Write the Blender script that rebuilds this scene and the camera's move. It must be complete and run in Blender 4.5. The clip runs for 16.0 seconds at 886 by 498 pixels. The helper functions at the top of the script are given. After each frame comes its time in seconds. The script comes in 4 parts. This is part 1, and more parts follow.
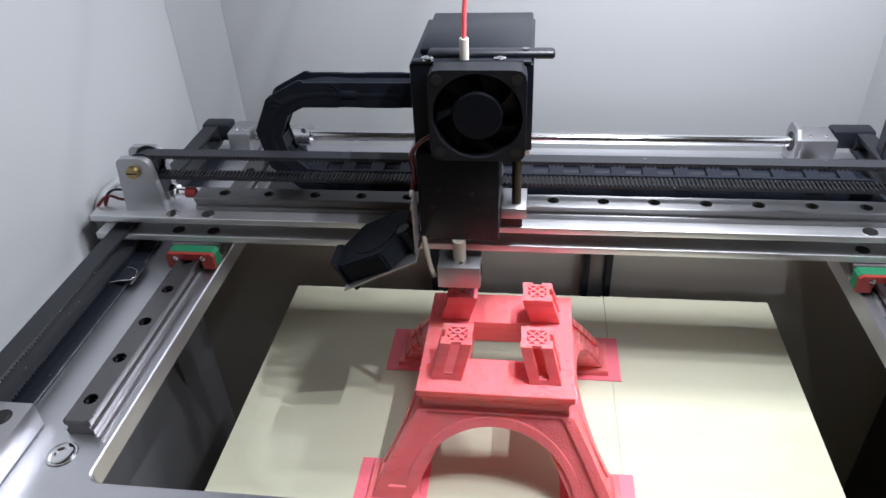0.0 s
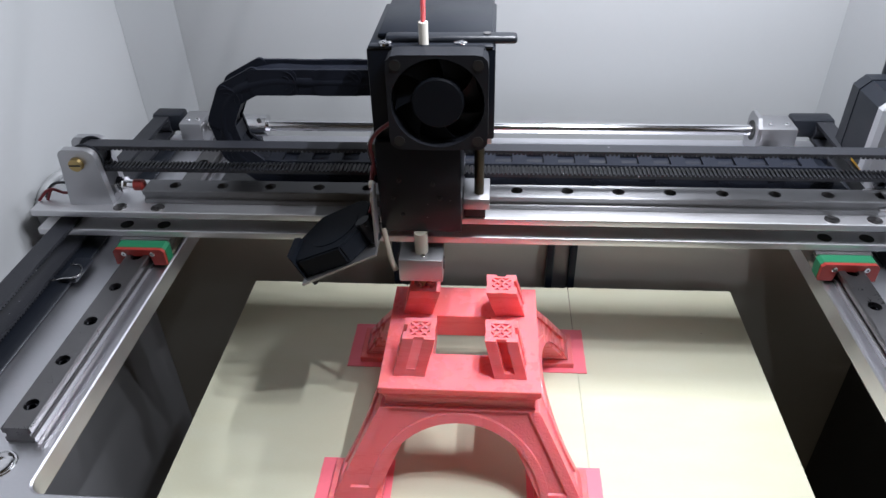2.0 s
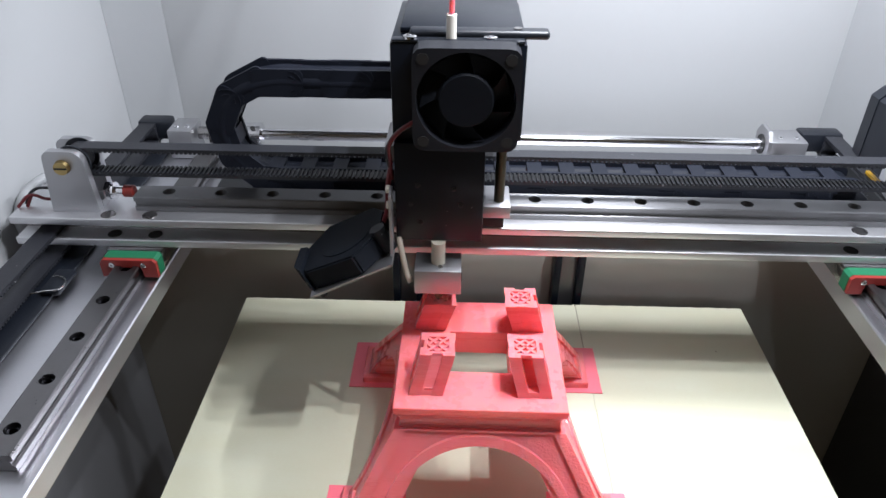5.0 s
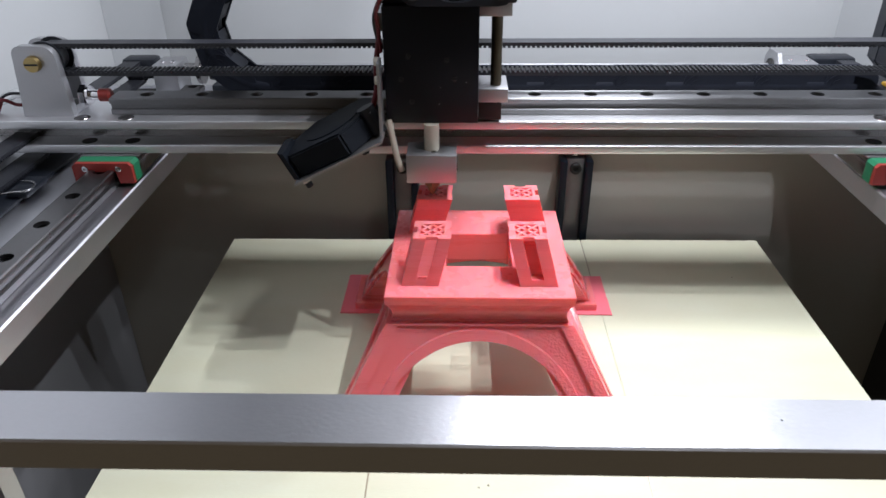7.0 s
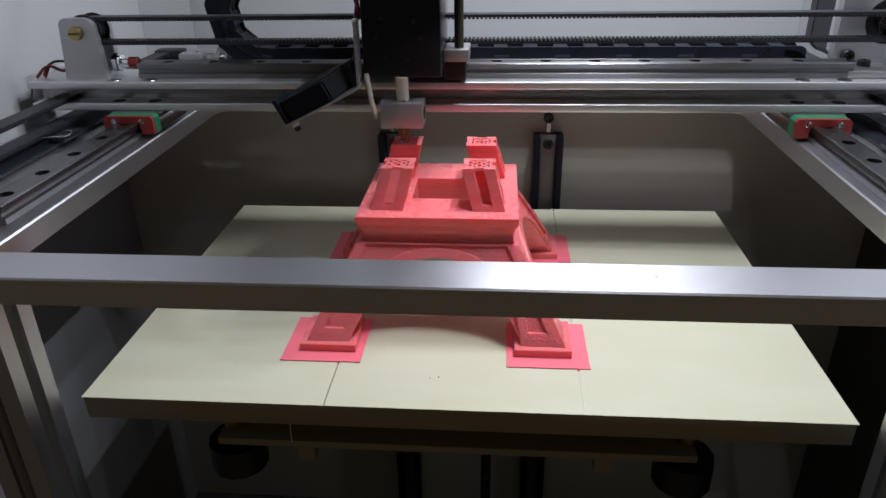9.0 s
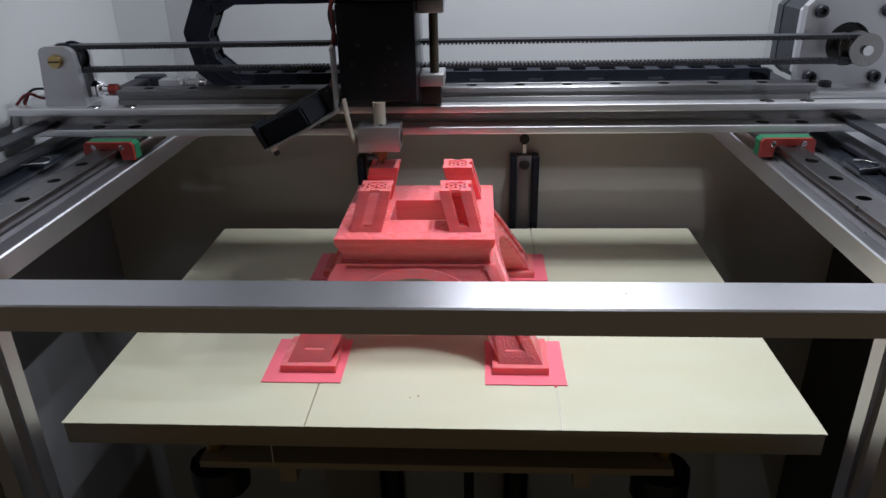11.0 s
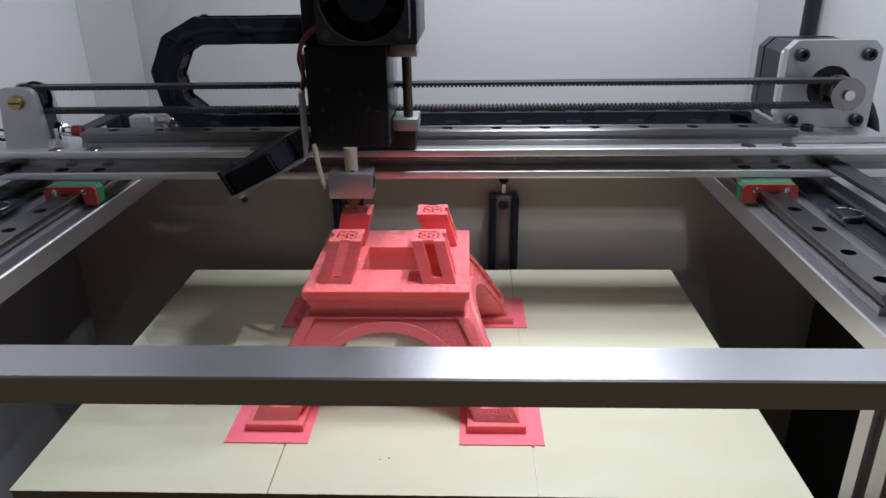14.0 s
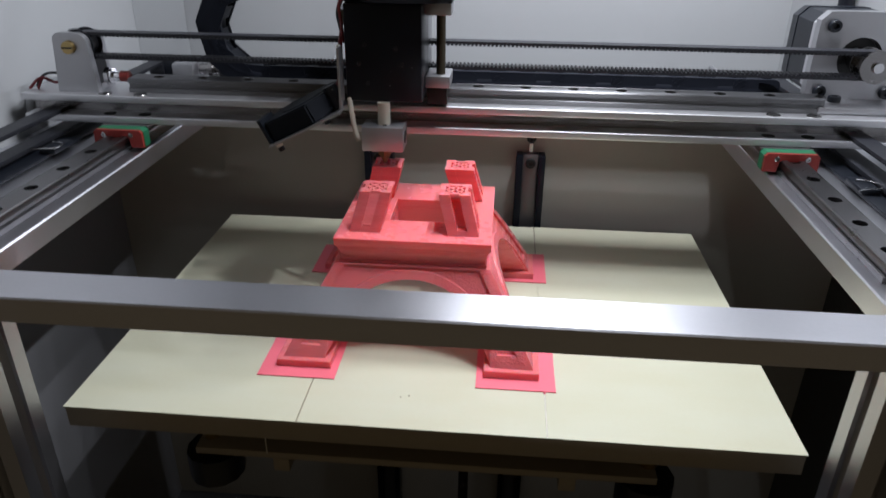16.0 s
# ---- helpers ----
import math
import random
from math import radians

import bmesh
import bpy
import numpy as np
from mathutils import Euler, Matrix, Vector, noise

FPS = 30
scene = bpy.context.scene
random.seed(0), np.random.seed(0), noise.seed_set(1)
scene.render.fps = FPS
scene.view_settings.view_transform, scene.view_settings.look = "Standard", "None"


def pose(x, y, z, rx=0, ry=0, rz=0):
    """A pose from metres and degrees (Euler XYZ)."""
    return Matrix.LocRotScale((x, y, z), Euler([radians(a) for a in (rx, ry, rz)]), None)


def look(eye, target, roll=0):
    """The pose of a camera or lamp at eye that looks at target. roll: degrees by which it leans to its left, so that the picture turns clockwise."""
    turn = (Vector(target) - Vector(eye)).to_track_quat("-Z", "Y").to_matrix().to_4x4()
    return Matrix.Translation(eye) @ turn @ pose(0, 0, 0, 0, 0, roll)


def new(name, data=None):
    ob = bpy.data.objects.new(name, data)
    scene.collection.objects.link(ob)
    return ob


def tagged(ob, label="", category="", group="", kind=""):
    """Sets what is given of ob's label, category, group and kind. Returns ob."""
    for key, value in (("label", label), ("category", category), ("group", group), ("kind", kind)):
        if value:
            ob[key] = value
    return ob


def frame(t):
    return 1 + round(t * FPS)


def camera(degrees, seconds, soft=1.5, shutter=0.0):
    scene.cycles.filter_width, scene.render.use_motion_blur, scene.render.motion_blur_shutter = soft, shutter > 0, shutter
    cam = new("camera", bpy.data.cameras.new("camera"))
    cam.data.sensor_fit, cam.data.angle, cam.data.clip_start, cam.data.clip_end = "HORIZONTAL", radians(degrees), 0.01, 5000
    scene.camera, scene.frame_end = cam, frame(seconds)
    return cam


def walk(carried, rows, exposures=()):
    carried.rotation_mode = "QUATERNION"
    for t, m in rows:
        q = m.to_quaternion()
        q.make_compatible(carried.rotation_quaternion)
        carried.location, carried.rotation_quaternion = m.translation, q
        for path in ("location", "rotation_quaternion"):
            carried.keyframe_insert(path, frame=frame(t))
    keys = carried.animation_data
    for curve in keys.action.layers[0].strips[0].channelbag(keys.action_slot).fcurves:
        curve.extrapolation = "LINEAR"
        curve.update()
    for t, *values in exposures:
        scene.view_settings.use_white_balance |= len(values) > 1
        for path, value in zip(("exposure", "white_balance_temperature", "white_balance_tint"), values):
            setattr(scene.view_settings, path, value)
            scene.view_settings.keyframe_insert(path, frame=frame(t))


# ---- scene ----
cam = camera(64.0, 16.0, shutter=0.4)
PATH = [
    (0, (0.002, -0.281, 0.297), (-0.237, 1.343, -0.845), -3.0),
    (0.5, (0.001, -0.279, 0.297), (-0.207, 1.36, -0.829), -2.9),
    (1, (0.002, -0.276, 0.295), (-0.161, 1.355, -0.851), -2.4),
    (1.5, (0.002, -0.275, 0.294), (-0.146, 1.359, -0.85), -2.3),
    (2, (0.002, -0.273, 0.291), (-0.135, 1.349, -0.871), -1.6),
    (2.5, (0.002, -0.268, 0.288), (-0.11, 1.37, -0.854), -1.6),
    (3, (-0.004, -0.267, 0.285), (-0.064, 1.381, -0.848), -0.1),
    (3.5, (-0.004, -0.269, 0.286), (-0.075, 1.376, -0.85), -0.6),
    (6, (-0.032, -0.258, 0.245), (-0.06, 1.432, -0.824), 1.1),
    (6.5, (-0.03, -0.265, 0.224), (-0.055, 1.435, -0.831), 0.2),
    (7, (-0.018, -0.277, 0.207), (-0.073, 1.454, -0.794), -0.6),
    (7.5, (-0.005, -0.3, 0.191), (-0.097, 1.491, -0.695), -0.8),
    (8, (0.005, -0.315, 0.184), (-0.121, 1.477, -0.694), -1.5),
    (8.5, (0.012, -0.33, 0.18), (-0.137, 1.462, -0.697), -0.6),
    (9, (0.016, -0.34, 0.182), (-0.137, 1.45, -0.697), -1.1),
    (11.5, (0.019, -0.345, 0.185), (-0.083, 1.474, -0.64), -1.3),
    (12, (0.019, -0.343, 0.185), (-0.085, 1.476, -0.64), -1.4),
    (12.5, (0.019, -0.336, 0.186), (-0.075, 1.494, -0.616), -1.2),
    (13, (0.019, -0.324, 0.188), (-0.049, 1.515, -0.595), -1.2),
    (13.5, (0.023, -0.324, 0.192), (-0.044, 1.514, -0.592), -1.0),
    (14, (0.025, -0.328, 0.193), (-0.048, 1.512, -0.587), -0.9),
    (14.5, (0.023, -0.333, 0.191), (-0.065, 1.5, -0.604), -0.5),
    (15, (0.022, -0.336, 0.192), (-0.079, 1.497, -0.602), -0.7),
    (15.5, (0.021, -0.337, 0.199), (-0.106, 1.485, -0.617), -0.7),
    (16, (0.027, -0.343, 0.198), (-0.12, 1.442, -0.693), 0.6),
]
EXPOSURES = ((0, 0), (2, -0.03), (3.5, 0.09), (6, 0.27), (6.5, 0.15), (7, 0.07), (7.5, -0.25), (8, -0.86), (8.5, -0.70), (9, -0.56), (11.5, -0.5), (12.5, -0.43), (13, -0.52), (13.5, -0.36), (14, -0.44), (15, -0.45), (16, -0.45))
walk(cam, [(t, look(eye, target, roll)) for t, eye, target, roll in PATH], EXPOSURES)


# ---- light ----
world = bpy.data.worlds.new("world")
scene.world = world
world.use_nodes = True
world.node_tree.nodes["Background"].inputs[0].default_value = (1.0, 0.78, 0.50, 1)
world.node_tree.nodes["Background"].inputs[1].default_value = 0.06


def area_lamp(name, eye, target, sx, sy, watts, colour):
    data = bpy.data.lights.new(name, "AREA")
    data.shape, data.size, data.size_y, data.energy, data.color = "RECTANGLE", sx, sy, watts, colour
    ob = new(name, data)
    ob.matrix_world = look(eye, target)
    return tagged(ob, "white light strip under the cabinet roof", "lamp", kind="structure")


STRIPS = {0.0506: [-0.088 + 0.033 * i for i in range(6)], 0.112: [-0.0715 + 0.033 * i for i in range(6)]}
for x, rows in STRIPS.items():
    for y in rows:
        front, middle, rear = (0.13, 0.08, 0.42) if x < 0.1 else (0.66, 0.12, 0.48)
        watts = front if y < -0.015 else rear if y > 0.04 else middle
        area_lamp("led_light", (x, y, 0.436), (x, y - 0.0001, 0), 0.005, 0.005, watts, (0.885, 0.92, 1.0))


# ---- materials ----
def surface(name, colour, rough=0.5, metal=0.0, vary=0.12, scale=40, bump=0.0, bump_scale=400, stretch=(1, 1, 1), spec=0.5, rough_vary=0.1, transmit=0.0, specks=0.0):
    m = bpy.data.materials.new(name)
    m.use_nodes = True
    nt = m.node_tree
    n, link = nt.nodes, nt.links
    b = n["Principled BSDF"]
    tc = n.new("ShaderNodeTexCoord")
    mp = n.new("ShaderNodeMapping")
    mp.inputs["Scale"].default_value = stretch
    link.new(tc.outputs["Object"], mp.inputs["Vector"])
    big = n.new("ShaderNodeTexNoise")
    big.inputs["Scale"].default_value, big.inputs["Detail"].default_value = scale, 5
    fine = n.new("ShaderNodeTexNoise")
    fine.inputs["Scale"].default_value, fine.inputs["Detail"].default_value = bump_scale, 3
    for x in (big, fine):
        link.new(mp.outputs[0], x.inputs["Vector"])
    mix = n.new("ShaderNodeMix")
    mix.data_type = "RGBA"
    lo = [max(0, c * (1 - vary)) for c in colour]
    hi = [min(1, c * (1 + vary)) for c in colour]
    mix.inputs["A"].default_value, mix.inputs["B"].default_value = (*lo, 1), (*hi, 1)
    add = n.new("ShaderNodeMath")
    add.operation = "MULTIPLY_ADD"
    add.inputs[1].default_value, add.inputs[2].default_value = 0.35, 0.0
    link.new(fine.outputs["Fac"], add.inputs[0])
    sum_ = n.new("ShaderNodeMath")
    sum_.operation = "MULTIPLY_ADD"
    sum_.inputs[1].default_value = 0.65
    link.new(big.outputs["Fac"], sum_.inputs[0])
    link.new(add.outputs[0], sum_.inputs[2])
    link.new(sum_.outputs[0], mix.inputs["Factor"])
    link.new(mix.outputs["Result"], b.inputs["Base Color"])
    if specks:
        vor = n.new("ShaderNodeTexVoronoi")
        vor.inputs["Scale"].default_value = 190
        link.new(tc.outputs["Object"], vor.inputs["Vector"])
        lt = n.new("ShaderNodeMath")
        lt.operation, lt.inputs[1].default_value = "LESS_THAN", specks
        link.new(vor.outputs["Distance"], lt.inputs[0])
        sep = n.new("ShaderNodeSeparateColor")
        link.new(vor.outputs["Color"], sep.inputs[0])
        rare = n.new("ShaderNodeMath")
        rare.operation, rare.inputs[1].default_value = "GREATER_THAN", 0.74
        link.new(sep.outputs[0], rare.inputs[0])
        both = n.new("ShaderNodeMath")
        both.operation = "MULTIPLY"
        link.new(lt.outputs[0], both.inputs[0])
        link.new(rare.outputs[0], both.inputs[1])
        dust = n.new("ShaderNodeMix")
        dust.data_type = "RGBA"
        dust.inputs["B"].default_value = (0.22, 0.22, 0.24, 1)
        link.new(both.outputs[0], dust.inputs["Factor"])
        link.new(mix.outputs["Result"], dust.inputs["A"])
        link.new(dust.outputs["Result"], b.inputs["Base Color"])
    r = n.new("ShaderNodeMapRange")
    r.inputs["To Min"].default_value, r.inputs["To Max"].default_value = max(0.02, rough - rough_vary), min(1, rough + rough_vary)
    link.new(sum_.outputs[0], r.inputs["Value"])
    link.new(r.outputs[0], b.inputs["Roughness"])
    b.inputs["Metallic"].default_value = metal
    b.inputs["Specular IOR Level"].default_value = spec
    b.inputs["Transmission Weight"].default_value = transmit
    if bump:
        bp = n.new("ShaderNodeBump")
        bp.inputs["Strength"].default_value, bp.inputs["Distance"].default_value = bump, 0.0004
        link.new(fine.outputs["Fac"], bp.inputs["Height"])
        link.new(bp.outputs[0], b.inputs["Normal"])
    return m


ALU = surface("brushed_aluminium", (0.68, 0.68, 0.70), 0.44, 1.0, 0.10, 60, 0.14, 1100, (0.5, 1, 1))
ALU_SAT = surface("satin_aluminium", (0.49, 0.49, 0.51), 0.44, 1.0, 0.08, 60, 0.2, 1200)
PLATE_ALU = surface("brushed_plate_aluminium", (0.70, 0.70, 0.74), 0.34, 1.0, 0.10, 35, 0.10, 1100, (0.5, 1, 1), rough_vary=0.06)
RAIL_STEEL = surface("ground_rail_steel", (0.25, 0.25, 0.26), 0.42, 1.0, 0.12, 80, 0.03, 900)
RAIL_DARK = surface("dark_rail_steel", (0.19, 0.185, 0.19), 0.30, 1.0, 0.12, 80, 0.03, 900)
STEEL = surface("ground_steel", (0.31, 0.30, 0.30), 0.25, 1.0, 0.12, 80, 0.04, 900)
CHROME = surface("polished_steel", (0.75, 0.75, 0.77), 0.10, 1.0, 0.05, 60)
BLACK = surface("black_plastic", (0.006, 0.008, 0.013), 0.42, 0, 0.3, 60, 0.15, 900, specks=0.06)
BLACK_GLOSS = surface("black_anodised_metal", (0.004, 0.006, 0.011), 0.33, 0, 0.2, 50, 0.05, 900, spec=0.32, specks=0.045)
FAN_BLACK = surface("matt_black_plastic", (0.004, 0.0055, 0.009), 0.6, 0, 0.25, 60, 0.1, 900, spec=0.15)
CHAIN = surface("black_chain_plastic", (0.007, 0.009, 0.016), 0.6, 0, 0.25, 60, 0.1, 900, spec=0.22, specks=0.05)
RUBBER = surface("black_belt_rubber", (0.014, 0.015, 0.020), 0.5, 0, 0.25, 80, 0.2, 900, specks=0.08)
WALL = surface("painted_white_steel", (0.43, 0.44, 0.45), 0.45, 0, 0.03, 12, 0.05, 300)
PINK = surface("pink_printed_plastic", (0.98, 0.215, 0.235), 0.28, 0, 0.025, 60, 0.02, 1200, (0.15, 0.15, 3))
pink = PINK.node_tree.nodes["Principled BSDF"]
pink.inputs["Subsurface Weight"].default_value = 0.6
pink.inputs["Subsurface Radius"].default_value = (1.0, 0.14, 0.07)
pink.inputs["Subsurface Scale"].default_value = 0.005
glow = PINK.node_tree.nodes.new("ShaderNodeBsdfTranslucent")
glow.inputs["Color"].default_value = (1.0, 0.13, 0.09, 1)
through_it = PINK.node_tree.nodes.new("ShaderNodeMixShader")
through_it.inputs["Fac"].default_value = 0.12
PINK.node_tree.links.new(pink.outputs[0], through_it.inputs[1])
PINK.node_tree.links.new(glow.outputs[0], through_it.inputs[2])
PINK.node_tree.links.new(through_it.outputs[0], PINK.node_tree.nodes["Material Output"].inputs["Surface"])
THIN_PINK = surface("thin_pink_sheet", (0.95, 0.19, 0.25), 0.35, 0, 0.06, 60, 0.15, 700)
nt = PINK.node_tree
sep = nt.nodes.new("ShaderNodeSeparateXYZ")
nt.links.new(nt.nodes["Texture Coordinate"].outputs["Object"], sep.inputs[0])
ragged = nt.nodes.new("ShaderNodeTexNoise")
ragged.inputs["Scale"].default_value, ragged.inputs["Detail"].default_value = 900, 2
nt.links.new(nt.nodes["Texture Coordinate"].outputs["Object"], ragged.inputs["Vector"])
mask = None
for socket, lo, hi in ((sep.outputs[0], -0.001, 0.006), (sep.outputs[1], -0.026, -0.036), (sep.outputs[2], 0.004, 0.007), (sep.outputs[2], 0.0440, 0.0425)):
    ramp = nt.nodes.new("ShaderNodeMapRange")
    ramp.inputs["From Min"].default_value, ramp.inputs["From Max"].default_value = lo, hi
    nt.links.new(socket, ramp.inputs["Value"])
    times = nt.nodes.new("ShaderNodeMath")
    times.operation = "MULTIPLY"
    times.inputs[0].default_value = 1.0
    if mask:
        nt.links.new(mask, times.inputs[0])
    nt.links.new(ramp.outputs[0], times.inputs[1])
    mask = times.outputs[0]
height = nt.nodes.new("ShaderNodeMath")
height.operation = "MULTIPLY"
nt.links.new(mask, height.inputs[0])
nt.links.new(ragged.outputs["Fac"], height.inputs[1])
gloss = nt.nodes.new("ShaderNodeMath")
gloss.operation, gloss.inputs[1].default_value = "MULTIPLY_ADD", -0.16
nt.links.new(mask, gloss.inputs[0])
nt.links.new(nt.nodes["Map Range"].outputs[0], gloss.inputs[2])
nt.links.new(gloss.outputs[0], pink.inputs["Roughness"])
blobs = nt.nodes.new("ShaderNodeBump")
blobs.inputs["Strength"].default_value, blobs.inputs["Distance"].default_value = 0.5, 0.0009
nt.links.new(height.outputs[0], blobs.inputs["Height"])
nt.links.new(nt.nodes["Bump"].outputs[0], blobs.inputs["Normal"])
nt.links.new(blobs.outputs[0], pink.inputs["Normal"])
for m, amount in ((RAIL_STEEL, 0.92), (PLATE_ALU, 0.6)):
    lay = m.node_tree.nodes.new("ShaderNodeTangent")
    lay.direction_type, lay.uv_map = "UV_MAP", "lay"
    b = m.node_tree.nodes["Principled BSDF"]
    m.node_tree.links.new(lay.outputs[0], b.inputs["Tangent"])
    b.inputs["Anisotropic"].default_value = amount
BED = surface("cream_bed_film", (0.64, 0.63, 0.475), 0.40, 0, 0.10, 22, 0.08, 500, (1, 3, 1))
tint = BED.node_tree.nodes["Mix"].inputs
tint["A"].default_value, tint["B"].default_value = (0.555, 0.53, 0.365, 1), (0.62, 0.63, 0.515, 1)
BED_EDGE = surface("bed_plate_edge", (0.36, 0.31, 0.23), 0.5, 0.3, 0.12, 40)
RED = surface("red_plastic", (0.23, 0.022, 0.017), 0.45, 0, 0.1, 90)
GREEN = surface("green_plastic", (0.007, 0.115, 0.052), 0.45, 0, 0.1, 90)
BRASS = surface("brass", (0.46, 0.34, 0.15), 0.34, 1.0, 0.1, 90)
DARK_BRASS = surface("tarnished_brass", (0.10, 0.085, 0.06), 0.4, 0.9, 0.2, 90)
# fan frame black, raised in colour for the light on its top face
FRAME_BLACK = surface("lightened_black_plastic", (0.009, 0.010, 0.014), 0.5, 0, 0.2, 60, 0.1, 900, spec=0.3)
# brass darkened to suppress the orange reflection of the pink model
DIMMED_BRASS = surface("dimmed_brass", (0.20, 0.13, 0.06), 0.5, 0.6, 0.2, 90)
WHITE = surface("white_plastic", (0.80, 0.76, 0.68), 0.4, 0, 0.05, 90)
CREAM = surface("cream_insulation", (0.50, 0.46, 0.38), 0.5, 0, 0.08, 90)
WIRE_RED = surface("red_wire", (0.13, 0.008, 0.014), 0.5, 0, 0.1, 90)
# near black; on hole discs and fillers it stands for the shade inside
DARK = surface("dark_hole", (0.01, 0.01, 0.01), 0.6, 0, 0.2, 90)
SCREW_BLACK = surface("black_oxide_steel", (0.035, 0.035, 0.04), 0.24, 1.0, 0.2, 90)
POST_GREY = surface("grey_painted_steel", (0.33, 0.34, 0.35), 0.5, 0, 0.03, 12, 0.05, 300)


# ---- mesh tools ----
def box(bm, x0, x1, y0, y1, z0, z1, bevel=0.0, seg=2):
    r = bmesh.ops.create_cube(bm, size=1, matrix=Matrix.LocRotScale(((x0 + x1) / 2, (y0 + y1) / 2, (z0 + z1) / 2), None, (x1 - x0, y1 - y0, z1 - z0)))
    if bevel:
        edges = list({e for v in r["verts"] for e in v.link_edges})
        bmesh.ops.bevel(bm, geom=edges, offset=bevel, segments=seg, affect="EDGES", profile=0.5)
    return bm


def new_box(*a, **k):
    return box(bmesh.new(), *a, **k)


def cyl(bm, p, q, r0, r1=None, n=24, cap=True):
    p, q = Vector(p), Vector(q)
    d = q - p
    m = Matrix.Translation((p + q) / 2) @ d.to_track_quat("Z", "Y").to_matrix().to_4x4()
    bmesh.ops.create_cone(bm, cap_ends=cap, segments=n, radius1=r0, radius2=r0 if r1 is None else r1, depth=d.length, matrix=m)
    return bm


def prism(bm, outline, axis, a, b):
    """Extrudes a plane outline along an axis from a to b."""
    def at(u, v, w):
        return {"x": (w, u, v), "y": (u, w, v), "z": (u, v, w)}[axis]
    lo = [bm.verts.new(at(u, v, a)) for u, v in outline]
    hi = [bm.verts.new(at(u, v, b)) for u, v in outline]
    k = len(outline)
    bm.faces.new(lo), bm.faces.new(hi)
    for i in range(k):
        bm.faces.new((lo[i], lo[(i + 1) % k], hi[(i + 1) % k], hi[i]))
    bmesh.ops.recalc_face_normals(bm, faces=bm.faces[:])
    return bm


def mesh_of(name, bm, material, smooth=35):
    me = bpy.data.meshes.new(name)
    bmesh.ops.recalc_face_normals(bm, faces=bm.faces[:])
    bm.to_mesh(me)
    bm.free()
    me.materials.append(material)
    me.shade_smooth()
    me.set_sharp_from_angle(angle=radians(smooth))
    return me


def ground_along(ob, axis):
    """A layer that tells which way the surface was ground: along x (0) or y (1)."""
    layer = ob.data.uv_layers.new(name="lay")
    for loop in ob.data.loops:
        p = ob.data.vertices[loop.vertex_index].co
        layer.data[loop.index].uv = (p[1 - axis] + p[2], p[axis])
    return ob


def thing(name, at, label, category, group="", kind=""):
    ob = new(name)
    ob.location = at
    ob.empty_display_size = 0.01
    return tagged(ob, label, category, group, kind)


def part(name, bm, material, parent, label=""):
    ob = new(name, mesh_of(name, bm, material))
    ob.parent = parent
    if parent.type == "EMPTY":
        ob.matrix_parent_inverse = Matrix.Translation(-parent.location)
    return tagged(ob, label) if label else ob


def solid(name, bm, material, label, category, group="", kind=""):
    return tagged(new(name, mesh_of(name, bm, material)), label, category, group, kind)


def socket_screw(bm, p, axis, r, h, n=20):
    """A cap screw with a hex socket: p is the seat, axis the way its head points."""
    p, axis = Vector(p), Vector(axis).normalized()
    q = axis.to_track_quat("Z", "Y").to_matrix().to_4x4()
    rings = [(r, 0), (r, h * 0.8), (r * 0.88, h), (r * 0.5, h), (r * 0.46, h * 0.35)]
    prev = None
    for rad, z in rings:
        ring = [bm.verts.new(p + q @ Vector((rad * math.cos(6.2832 * i / n), rad * math.sin(6.2832 * i / n), z))) for i in range(n)]
        if prev:
            for i in range(n):
                bm.faces.new((prev[i], prev[(i + 1) % n], ring[(i + 1) % n], ring[i]))
        prev = ring
    bm.faces.new(prev)
    return bm


def loft(bm, rings, close_lo=True, close_hi=True):
    rows = [[bm.verts.new(p) for p in ring] for ring in rings]
    k = len(rows[0])
    for a, b in zip(rows, rows[1:]):
        for i in range(k):
            bm.faces.new((a[i], a[(i + 1) % k], b[(i + 1) % k], b[i]))
    if close_lo:
        bm.faces.new(rows[0])
    if close_hi:
        bm.faces.new(rows[-1])
    return bm


def tube(name, points, r, material, parent=None, label="", category="", res=6):
    cu = bpy.data.curves.new(name, "CURVE")
    cu.dimensions, cu.bevel_depth, cu.bevel_resolution, cu.use_fill_caps = "3D", r, 3, True
    sp = cu.splines.new("BEZIER")
    sp.bezier_points.add(len(points) - 1)
    for bp, p in zip(sp.bezier_points, points):
        bp.co, bp.handle_left_type, bp.handle_right_type = p, "AUTO", "AUTO"
    sp.resolution_u = res
    tmp = new("tmp_curve", cu)
    me = bpy.data.meshes.new_from_object(tmp.evaluated_get(bpy.context.evaluated_depsgraph_get()))
    bpy.data.objects.remove(tmp)
    me.materials.clear()
    me.materials.append(material)
    me.shade_smooth()
    ob = new(name, me)
    if parent:
        ob.parent = parent
        if parent.type == "EMPTY":
            ob.matrix_parent_inverse = Matrix.Translation(-parent.location)
    return tagged(ob, label, category) if label else ob


def moved(bm, m):
    bmesh.ops.transform(bm, matrix=m, verts=bm.verts[:])
    return bm


def circle(cx, cy, r, n=24, a0=0.0, a1=360.0):
    return [(cx + r * math.cos(radians(a0 + (a1 - a0) * i / n)), cy + r * math.sin(radians(a0 + (a1 - a0) * i / n))) for i in range(n + (a1 - a0 < 359.9))]


